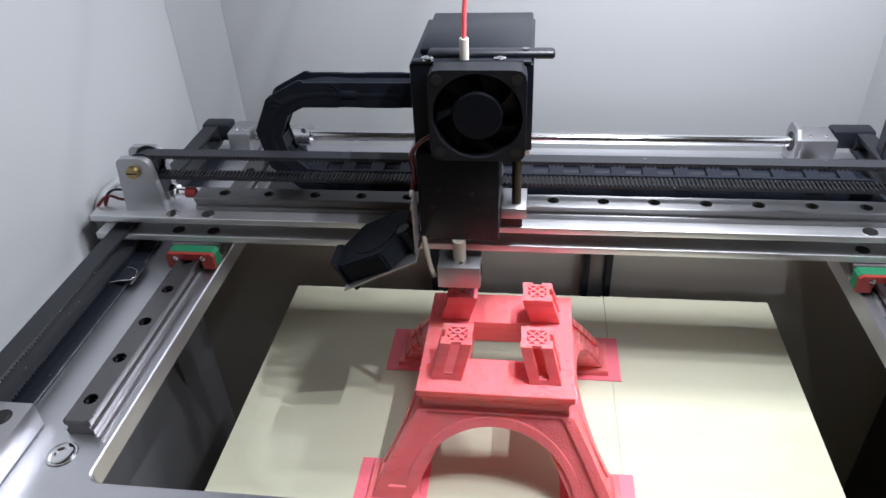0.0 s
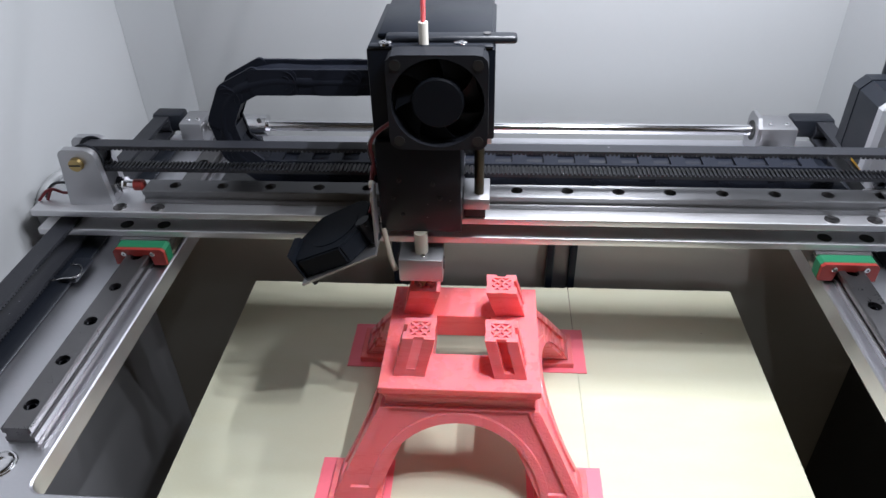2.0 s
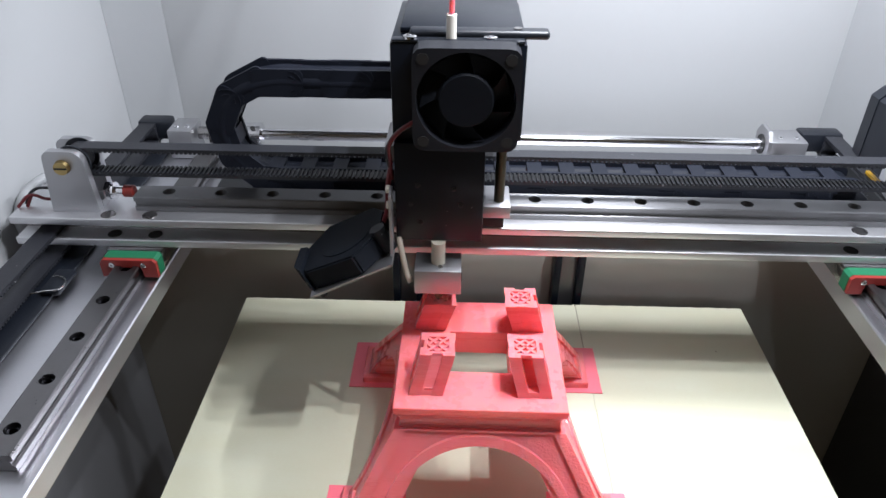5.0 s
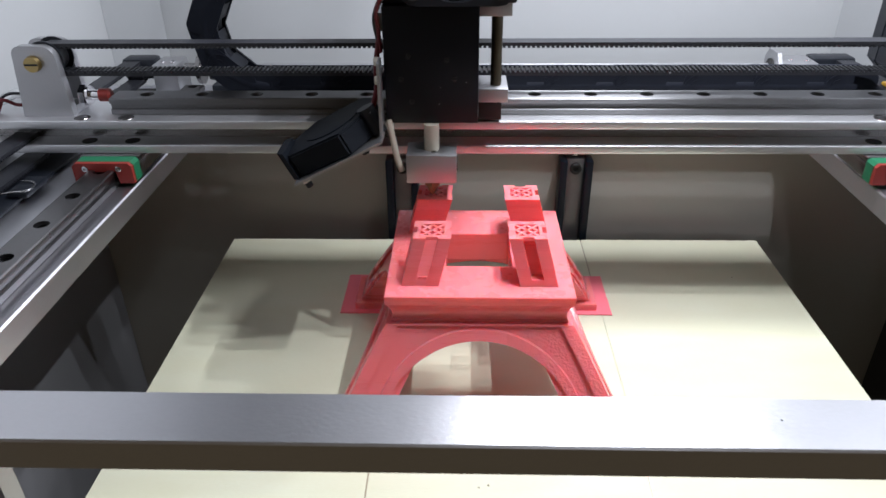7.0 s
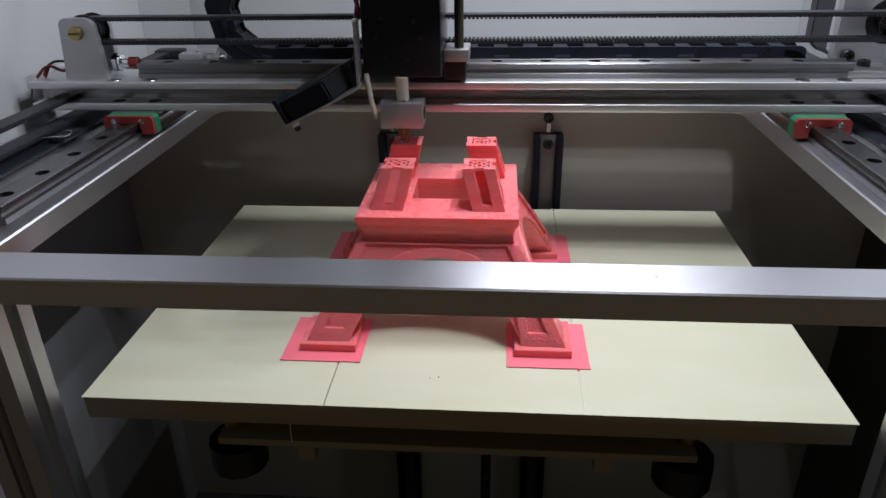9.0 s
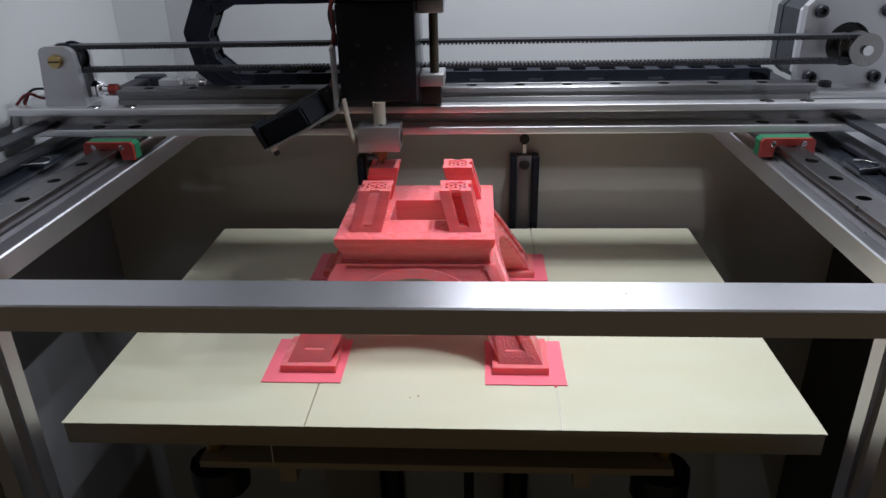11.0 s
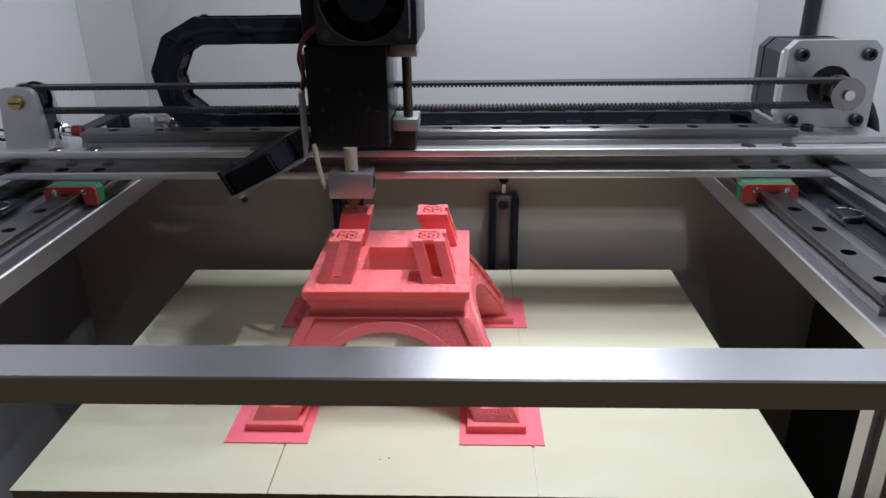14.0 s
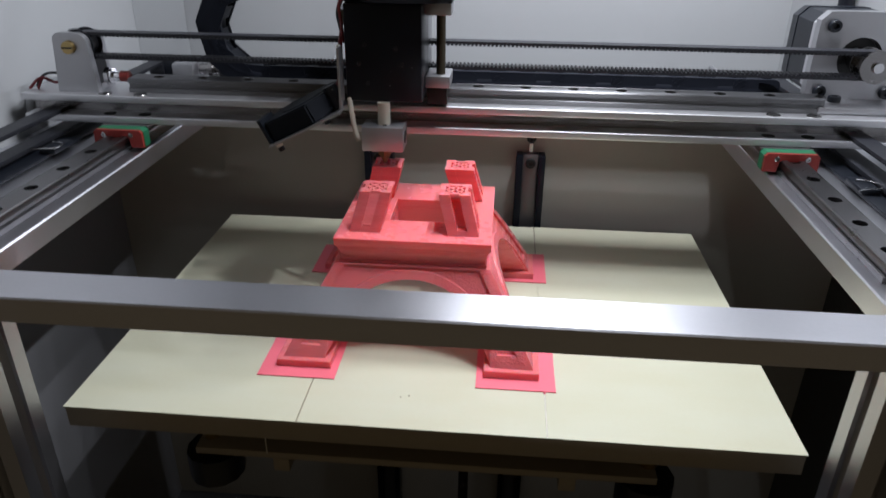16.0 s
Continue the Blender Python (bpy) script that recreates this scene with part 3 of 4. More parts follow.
def tower():
    t = thing("printed_tower", (TX, TY, 0), "half-printed glossy pink plastic lattice tower model on the bed", "model")
    n = 57
    zb, zt = 0.0040, 0.0437
    for k in range(4):
        spin = pose(TX, TY, 0, 0, 0, 90 * k)
        arch = arch_line(0.0388, zb, 0.0345, n)
        side = [(-(half(z) - 0.0016), z) for z in [zb + (zt - zb) * i / 20 for i in range(21)]]
        outer = resample(side + [(-x, z) for x, z in side[::-1]], n)
        bm = ribbon(bmesh.new(), arch, outer, 0.0016, 0.0195)
        panel = part("arch_wall", moved(bm, spin), PINK, t)
        ring_o = arch_line(0.0420, zb, 0.0379, n)
        part("arch_ring", moved(ribbon(bmesh.new(), arch_line(0.0384, zb, 0.0341, n), ring_o, 0.0004, 0.003), spin), PINK, panel)
        zs = [zb + (zt - zb) * i / 24 for i in range(25)]
        o = [(half(z), z) for z in zs]
        i_ = [(half(z) - 0.0052, z) for z in zs]
        part("edge_band", moved(ribbon(bmesh.new(), i_, o, 0.0, 0.0052), spin), PINK, panel)
        top = [(-half(zt) + 0.005, zt), (half(zt) - 0.005, zt)]
        bot = [(-half(0.0430) + 0.005, 0.0430), (half(0.0430) - 0.005, 0.0430)]
        part("frieze_band", moved(ribbon(bmesh.new(), bot, top, 0.0005, 0.004), spin), PINK, panel)
        for sd in (-1, 1):
            lines = [[(sd * x, z) for x in (half(z) - 0.0050, 0.0412 - 2.2 * (z - zb) ** 1.5)] for z in (0.0042, 0.0095)]
            part("base_band", moved(ribbon(bmesh.new(), lines[0], lines[1], 0.0002, 0.004), spin), PINK, panel)
        # foot
        q = pose(TX, TY, 0, 0, 0, 90 * k)
        bm = bmesh.new()
        rings = []
        for z, o, i in ((0.0005, 0.0608, 0.0355), (0.0040, 0.0608, 0.0355), (0.0043, 0.0605, 0.0358)):
            rings.append([(-o, -o, z), (-i, -o, z), (-i, -i, z), (-o, -i, z)])
        foot = part("foot", moved(loft(bm, rings), q), PINK, t)
        # brim sheet under the foot
        rnd = random.Random(k + 3)
        line = []
        c0, c1 = -0.0682, -0.0322
        for (ax, ay), (bx, by) in (((c0, c0), (c1, c0)), ((c1, c0), (c1, c1)), ((c1, c1), (c0, c1)), ((c0, c1), (c0, c0))):
            for i in range(18):
                f = i / 18
                j = 0.00010
                line.append((ax + (bx - ax) * f + rnd.uniform(-j, j), ay + (by - ay) * f + rnd.uniform(-j, j)))
        part("brim", moved(prism(bmesh.new(), line, "z", 0.0001, 0.0006), q), THIN_PINK, t)
    # gallery with a square opening
    bm = bmesh.new()
    prof = [(0.0436, 0.0346), (0.0446, 0.0346), (0.0449, 0.0342), (0.0460, 0.0340), (0.0475, 0.0340), (0.0490, 0.0343), (0.0515, 0.0354), (0.0528, 0.0364), (0.0562, 0.0366), (0.0565, 0.0363), (0.0565, 0.0138), (0.0562, 0.0135), (0.0436, 0.0135), (0.0436, 0.0346)]
    loft(bm, [[(TX - r, TY - r, z), (TX + r, TY - r, z), (TX + r, TY + r, z), (TX - r, TY + r, z)] for z, r in prof], False, False)
    bmesh.ops.remove_doubles(bm, verts=bm.verts[:], dist=1e-7)
    part("gallery", bm, PINK, t, "square gallery slab with a square opening")
    # upper legs
    for sx, sy in ((-1, -1), (1, -1), (1, 1), (-1, 1)):
        slot = 0.0042 if sx > 0 and sy < 0 else 0.0004
        notch = 0.0014 if sy < 0 else 0.0003
        w = 0.0073
        def outline(cx, cy, z, deep):
            s, e = 0.0023, 0.0003
            r, l = (0.0014, e) if sx > 0 else (e, 0.0014)
            k = 0.0014 if sy > 0 else e
            pts = [(-w, -w), (-s, -w), (-s, -w + deep), (s, -w + deep), (s, -w), (w, -w), (w, -s), (w - r, -s), (w - r, s), (w, s), (w, w), (s, w), (s, w - k), (-s, w - k), (-s, w), (-w, w), (-w, s), (-w + l, s), (-w + l, -s), (-w, -s)]
            return [(cx + u, cy + v, z) for u, v in pts]
        rings = []
        for z, o, deep in ((0.0565, 0.0232, 0.0003), (0.0590, 0.0226, 0.0003), (0.0592, 0.02255, slot), (0.0712, 0.0193, slot), (0.0738, 0.0187, notch)):
            rings.append(outline(TX + sx * o, TY + sy * (o - 0.0015), z, deep))
        leg = part("upper_leg", loft(bmesh.new(), rings), PINK, t)
        cx, cy = TX + sx * 0.0184, TY + sy * 0.0169
        bm = bmesh.new()
        r = 0.0046
        top = [(x, y, 0.0751) for x, y, _ in outline(cx, cy, 0, notch)]
        low = outline(TX + sx * 0.0187, TY + sy * 0.0172, 0.0736, notch)
        inner = [(min(max(x, cx - r), cx + r), min(max(y, cy - r), cy + r), z) for x, y, z in top]
        under = [(x, y, 0.0736) for x, y, _ in inner]
        loft(bm, [low, top, inner, under, low], False, False)
        bmesh.ops.remove_doubles(bm, verts=bm.verts[:], dist=1e-7)
        for a, u, long in ((45, 0, 0.0129), (-45, 0, 0.0129), (45, 0.0030, 0.0062), (45, -0.0030, 0.0062), (-45, 0.0030, 0.0062), (-45, -0.0030, 0.0062)):
            m = Matrix.Translation((cx, cy, 0.0742)) @ Matrix.Rotation(radians(a), 4, "Z") @ Matrix.Translation((0, u, 0))
            bmesh.ops.create_cube(bm, size=1, matrix=m @ Matrix.Diagonal((long, 0.00105, 0.0016 - (0.0002 if u else 0), 1)))
        part("lattice_top", bm, PINK, leg)
        if sx < 0 and sy < 0:
            part("small_block", new_box(cx - 0.0055, cx - 0.0020, cy - 0.0112, cy - 0.0090, 0.0593, 0.0603, 0.0002), PINK, leg)


tower()


# ---- the gantry ----
GY = 0.021


def gantry_beam():
    t = thing("gantry_beam", (0, GY + 0.02, 0.0842), "aluminium channel beam spanning the printer above the bed", "beam")
    y0, y1 = GY, GY + 0.033
    part("top_flange", new_box(-0.2365, 0.243, y0, y1, 0.0957, 0.0995, 0.0005, seg=3), ALU, t)
    part("bottom_flange", new_box(-0.2365, 0.243, y0, y1, 0.0842, 0.0881, 0.0005, seg=3), ALU, t)
    part("web", new_box(-0.2362, 0.2427, y0 + 0.011, y1 - 0.001, 0.08812, 0.09568), STEEL, t)
    for x in (-0.190, -0.1700, 0.1655, 0.1855):
        bm = cyl(bmesh.new(), (x, y0 + 0.0045, 0.0995), (x, y0 + 0.0045, 0.0998), 0.0036, 0.0034, 24)
        part("screw", bm, STEEL, t)
        part("bolt_hole", cyl(bmesh.new(), (x, y0 + 0.0055, 0.0881), (x, y0 + 0.0055, 0.0883), 0.0034, None, 20), DARK, t)
    part("chain_tray", new_box(-0.150, 0.190, y1 + 0.0002, 0.0735, 0.0925, 0.0948, 0.0004), BLACK, t, "black tray for the cable chain")
    # rail on the beam
    r = thing("gantry_rail", (0, 0.037, 0.0995), "steel guide rail with counterbored holes on the beam", "guide rail")
    ground_along(part("rail", moved(rail_mesh(0.369, 15, pitch=0.0252, first=0.0155, h=0.0075), pose(-0.178, 0.0355, 0.0997)), RAIL_STEEL, r), 0)
    # dark fillers paint the shade inside the rail's empty holes
    for i in range(15):
        part("hole_fill", socket_screw(bmesh.new(), (-0.1625 + 0.0252 * i, 0.0355, 0.1033), (0, 0, 1), 0.0029, 0.0012, 14), DARK, r)
    # carriages below the beam
    for x in (-0.1785, 0.1735):
        c = thing("rail_carriage", (x, 0.03, 0.0735), "steel rail carriage with green and red plastic end caps", "carriage", "rail carriages")
        def cap(y0, y1, s):
            w, zt, zb2 = 0.0135 * s, 0.0840, 0.0745
            pr = [(-w, zb2), (-0.0068, zb2), (-0.0063, 0.0775), (-0.0058, 0.0800), (0.0058, 0.0800), (0.0063, 0.0775), (0.0068, zb2), (w, zb2), (w, zt - 0.0015), (w - 0.0015, zt), (-w + 0.0015, zt), (-w, zt - 0.0015)]
            return prism(bmesh.new(), [(x + u, v) for u, v in pr], "y", y0, y1)
        part("body", new_box(x - 0.0132, x + 0.0132, 0.0180, 0.052, 0.0815, 0.0841, 0.0003), STEEL, c)
        for sd in (-1, 1):
            part("body_side", new_box(x + sd * 0.0101 - 0.0031, x + sd * 0.0101 + 0.0031, 0.0180, 0.052, 0.0748, 0.0814, 0.0003), STEEL, c)
        g = part("end_cap", cap(0.0118, 0.0179, 1.0), GREEN, c, "green plastic end cap")
        rd = part("seal", cap(0.0096, 0.0117, 0.99), RED, c, "red plastic end seal")
        for u in (-0.0075, 0.0075):
            part("screw", socket_screw(bmesh.new(), (x + u, 0.0096, 0.0815), (0, -1, 0), 0.0014, 0.0008, 14), CHROME, rd)


gantry_beam()


def idler_bracket():
    t = thing("idler_bracket", (-0.205, 0.035, 0.0995), "aluminium idler bracket with a brass slotted screw", "bracket")
    x0, x1, zb, zt = -0.2175, -0.1945, 0.0995, 0.1310
    for y0, y1 in ((0.0275, 0.0315), (0.0415, 0.0455)):
        pr = [(x0, zb), (x1, zb), (x1 - 0.0015, zt - 0.006)] + circle(x1 - 0.0075, zt - 0.0060, 0.006, 8, 8, 90) + circle(x0 + 0.0065, zt - 0.004, 0.004, 6, 90, 172) 
        part("plate", prism(bmesh.new(), pr, "y", y0, y1), ALU_SAT, t)
    part("base", new_box(x0, x1, 0.0316, 0.0414, zb, zb + 0.004), ALU_SAT, t)
    bm = cyl(bmesh.new(), (-0.2062, 0.0274, 0.1235), (-0.2062, 0.0252, 0.1235), 0.0036, 0.0033, 24)
    b = part("brass_screw", bm, BRASS, t, "brass slotted screw")
    part("slot", new_box(-0.2092, -0.2032, 0.02495, 0.0253, 0.1231, 0.1239), DARK, b)
    part("idler_wheel", cyl(bmesh.new(), (-0.2030, 0.0318, 0.1240), (-0.2030, 0.0412, 0.1240), 0.0062, None, 32), RUBBER, t)
    part("wheel_flange", cyl(cyl(bmesh.new(), (-0.2030, 0.0316, 0.1240), (-0.2030, 0.0324, 0.1240), 0.0082, None, 32), (-0.2030, 0.0406, 0.1240), (-0.2030, 0.0413, 0.1240), 0.0082, None, 32), BLACK, t)
    # end stop with a red button
    e = thing("end_stop", (-0.19, 0.035, 0.0995), "threaded end stop with a red rubber button and two wires", "end stop")
    part("barrel", cyl(bmesh.new(), (-0.1940, 0.036, 0.1068), (-0.1845, 0.036, 0.1068), 0.0024, None, 20), CHROME, e)
    part("nut", cyl(cyl(bmesh.new(), (-0.1930, 0.036, 0.1068), (-0.1905, 0.036, 0.1068), 0.0048, None, 6), (-0.1898, 0.036, 0.1068), (-0.1888, 0.036, 0.1068), 0.0042, None, 24), CHROME, e)
    part("button", cyl(cyl(bmesh.new(), (-0.1845, 0.036, 0.1068), (-0.1800, 0.036, 0.1068), 0.0030, None, 24), (-0.1800, 0.036, 0.1068), (-0.1792, 0.036, 0.1068), 0.0030, 0.0020, 24), RED, e, "red rubber button")
    tube("wire", [(-0.2150, 0.036, 0.1050), (-0.2230, 0.036, 0.1075), (-0.2300, 0.035, 0.1060), (-0.2330, 0.032, 0.1005)], 0.0007, BLACK, e)
    tube("wire", [(-0.2150, 0.034, 0.1045), (-0.2220, 0.033, 0.1030), (-0.2290, 0.032, 0.1055), (-0.2360, 0.030, 0.1000)], 0.0008, WIRE_RED, e, "red wire")
    tube("grey_cable", [(-0.2380, 0.060, 0.1000), (-0.2415, 0.050, 0.0985), (-0.2425, 0.040, 0.0930), (-0.2420, 0.036, 0.0830), (-0.2400, 0.040, 0.0760)], 0.0028, POST_GREY, e, "grey cable")
    tube("wire", [(-0.2290, 0.032, 0.1052), (-0.2310, 0.032, 0.1020), (-0.2320, 0.031, 0.0997)], 0.0008, WIRE_RED, e, "red wire")


idler_bracket()


def belt_motor():
    t = thing("belt_motor", (0.2145, 0.06, 0.0995), "square stepper motor on an aluminium plate with a belt pulley", "motor")
    cx, cz = 0.2118, 0.1237
    # plate with a round opening
    bm = bmesh.new()
    n = 32
    def ring(y, kind):
        out = []
        for i in range(n):
            a = 6.2832 * (i + 0.5) / n
            c, s = math.cos(a), math.sin(a)
            k = 0.0112 if kind == "hole" else min(0.0236 / max(abs(c), 1e-6), 0.0238 / max(abs(s), 1e-6))
            if kind != "hole" and k > 0.0295:
                k = 0.0305
            out.append((cx + k * c, y, cz + k * s))
        return out
    loft(bm, [ring(0.0500, "edge"), ring(0.0560, "edge"), ring(0.0560, "hole"), ring(0.0500, "hole"), ring(0.0500, "edge")], False, False)
    bmesh.ops.remove_doubles(bm, verts=bm.verts[:], dist=1e-7)
    plate = part("mount_plate", bm, ALU_SAT, t, "aluminium mounting plate")
    part("mount_foot", new_box(0.1882, 0.2360, 0.0290, 0.0498, 0.0997, 0.1030, 0.0006), ALU_SAT, t)
    for sx in (-1, 1):
        for sz in (-1, 1):
            part("screw", socket_screw(bmesh.new(), (cx + sx * 0.0168, 0.05, cz + sz * 0.0168), (0, -1, 0), 0.0032, 0.003), BLACK, plate)
    part("foot_screw", socket_screw(bmesh.new(), (0.2010, 0.043, 0.1030), (0, 0, 1), 0.0032, 0.0030), BLACK, t)
    ch = 0.0050
    def octo(h, y):
        c = h - ch
        return [(cx - h, y, cz - c), (cx - c, y, cz - h), (cx + c, y, cz - h), (cx + h, y, cz - c), (cx + h, y, cz + c), (cx + c, y, cz + h), (cx - c, y, cz + h), (cx - h, y, cz + c)]
    part("front_cap", loft(bmesh.new(), [octo(0.0213, 0.0562), octo(0.0213, 0.0650)]), ALU, t)
    part("stator", loft(bmesh.new(), [octo(0.0210, 0.0652), octo(0.0210, 0.0880)]), BLACK_GLOSS, t, "black motor body")
    part("rear_cap", loft(bmesh.new(), [octo(0.0213, 0.0882), octo(0.0208, 0.0970), octo(0.0195, 0.0978)]), BLACK_GLOSS, t)
    part("boss", cyl(bmesh.new(), (cx, 0.0540, cz), (cx, 0.0562, cz), 0.0108, None, 32), DARK, t)
    p = part("pulley", cyl(bmesh.new(), (cx, 0.0310, cz), (cx, 0.0530, cz), 0.0058, None, 28), STEEL, t)
    part("flange", cyl(cyl(bmesh.new(), (cx, 0.0296, cz), (cx, 0.0310, cz), 0.0082, None, 36), (cx, 0.0412, cz), (cx, 0.0420, cz), 0.0080, None, 36), STEEL, p)
    part("shaft", cyl(bmesh.new(), (cx, 0.0278, cz), (cx, 0.0296, cz), 0.0025, None, 20), CHROME, p)
    part("set_screw", cyl(bmesh.new(), (cx - 0.004, 0.046, cz + 0.004), (cx - 0.0058, 0.046, cz + 0.0058), 0.0016, None, 12), CHROME, p)
    tube("motor_cable", [(0.2360, 0.080, 0.1080), (0.2440, 0.078, 0.1120), (0.2500, 0.074, 0.1030), (0.2520, 0.070, 0.0900)], 0.0032, BLACK, t)
    gb = thing("gantry_belt", (0, 0.036, 0.117), "black toothed belt running along the gantry beam", "belt")
    part("upper_run", belt_run(bmesh.new(), -0.203, cx, 0.1302, 0.0325, 0.0400, "x", -1), RUBBER, gb)
    bm = bmesh.new()
    belt_run(bm, -0.203, cx, 0.1172, 0.0325, 0.0400, "x", 1)
    part("lower_run", bm, RUBBER, gb)


belt_motor()


def cable_chain():
    y0, y1 = 0.0570, 0.0725
    t = thing("cable_chain", (0, 0.064, 0.0995), "black plastic cable chain looping up to the print head", "cable chain")
    bm = bmesh.new()
    hl, hh, c = 0.0124, 0.0068, 0.0032
    for y, s in ((-0.00775, 1), (0.00595, 1)):
        pr = circle(hl - c, -hh + c, c, 4, -90, 0) + circle(hl - c, hh - c, c, 4, 0, 90) + circle(-hl + c, hh - c, c, 4, 90, 180) + circle(-hl + c, -hh + c, c, 4, 180, 270)
        prism(bm, pr, "y", y, y + 0.0018)
    for rr in (hh * 0.93, hh * 0.55):
        ring = circle(hl - hh, 0, rr, 10, -80, 80)
        prism(bm, ring + [(x - 0.0005, z) for x, z in ring[::-1]], "y", -0.0081, -0.0077)
    box(bm, -0.0030, 0.0045, -0.0062, 0.0062, hh - 0.0050, hh - 0.0036)
    box(bm, -0.0030, 0.0045, -0.0062, 0.0062, -hh + 0.0005, -hh + 0.0020)
    me = mesh_of("chain_link", bm, CHAIN)
    lx, lz, r = -0.1135, 0.1290, 0.0255
    path = []
    total_lo = 0.165 - lx
    pitch = 0.0165
    s = 0.0
    k = 0
    arc = math.pi * r
    while s < total_lo + arc + 0.064:
        if s < total_lo:
            p, a = (0.165 - s, lz - r), 180
        elif s < total_lo + arc:
            f = (s - total_lo) / r
            p, a = (lx - r * math.sin(f), lz - r * math.cos(f)), 180 - math.degrees(f)
        else:
            p, a = (lx + (s - total_lo - arc), lz + r), 0
        ob = new("chain_link", me)
        ob.parent = t
        ob.matrix_parent_inverse = Matrix.Translation(-t.location)
        ob.matrix_basis = Matrix.Translation((p[0], (y0 + y1) / 2, p[1])) @ Matrix.Rotation(radians(-a), 4, "Y")
        if k % 2:
            ob.scale = (1, 0.95, 0.985)
        k += 1
        s += pitch
    ym = (y0 + y1) / 2
    for dy in (-0.0032, 0.0032):
        yc = ym + dy
        tube("inner_cable", [(0.168, yc, lz - r), (0.05, yc, lz - r), (lx + 0.02, yc, lz - r), (lx, yc, lz - r), (lx - r * 0.71, yc, lz - r * 0.71), (lx - r, yc, lz), (lx - r * 0.71, yc, lz + r * 0.71), (lx, yc, lz + r), (lx + 0.02, yc, lz + r), (-0.050, yc, lz + r)], 0.0050, CHAIN, t)
    bm = prism(bmesh.new(), [(0.166, 0.0949), (0.186, 0.0949), (0.186, 0.0975), (0.174, 0.1075), (0.166, 0.1090)], "y", y0, y1)
    part("end_bracket", bm, BLACK, t)


cable_chain()


# ---- the print head ----
HEAD_X = 0.0045


def fan_frame(cx, y0, y1, cz, h, r, cor):
    """A square fan frame with a round opening, its face towards -y."""
    bm = bmesh.new()
    n = 64
    def ring(y, kind):
        out = []
        for i in range(n):
            a = 6.2832 * (i + 0.5) / n
            c, s = math.cos(a), math.sin(a)
            if kind == "hole":
                k = r
            else:
                k = h / max(abs(c), abs(s))
                lim = h - cor
                x, z = k * c, k * s
                if abs(x) > lim and abs(z) > lim:
                    u, v = lim * (1 if c > 0 else -1), lim * (1 if s > 0 else -1)
                    b = u * c + v * s
                    k = b + math.sqrt(max(0, b * b - (u * u + v * v - cor * cor)))
            out.append((cx + k * c, y, cz + k * s))
        return out
    loft(bm, [ring(y0, "edge"), ring(y1, "edge"), ring(y1, "hole"), ring(y0, "hole"), ring(y0, "edge")], False, False)
    bmesh.ops.remove_doubles(bm, verts=bm.verts[:], dist=1e-7)
    return bm


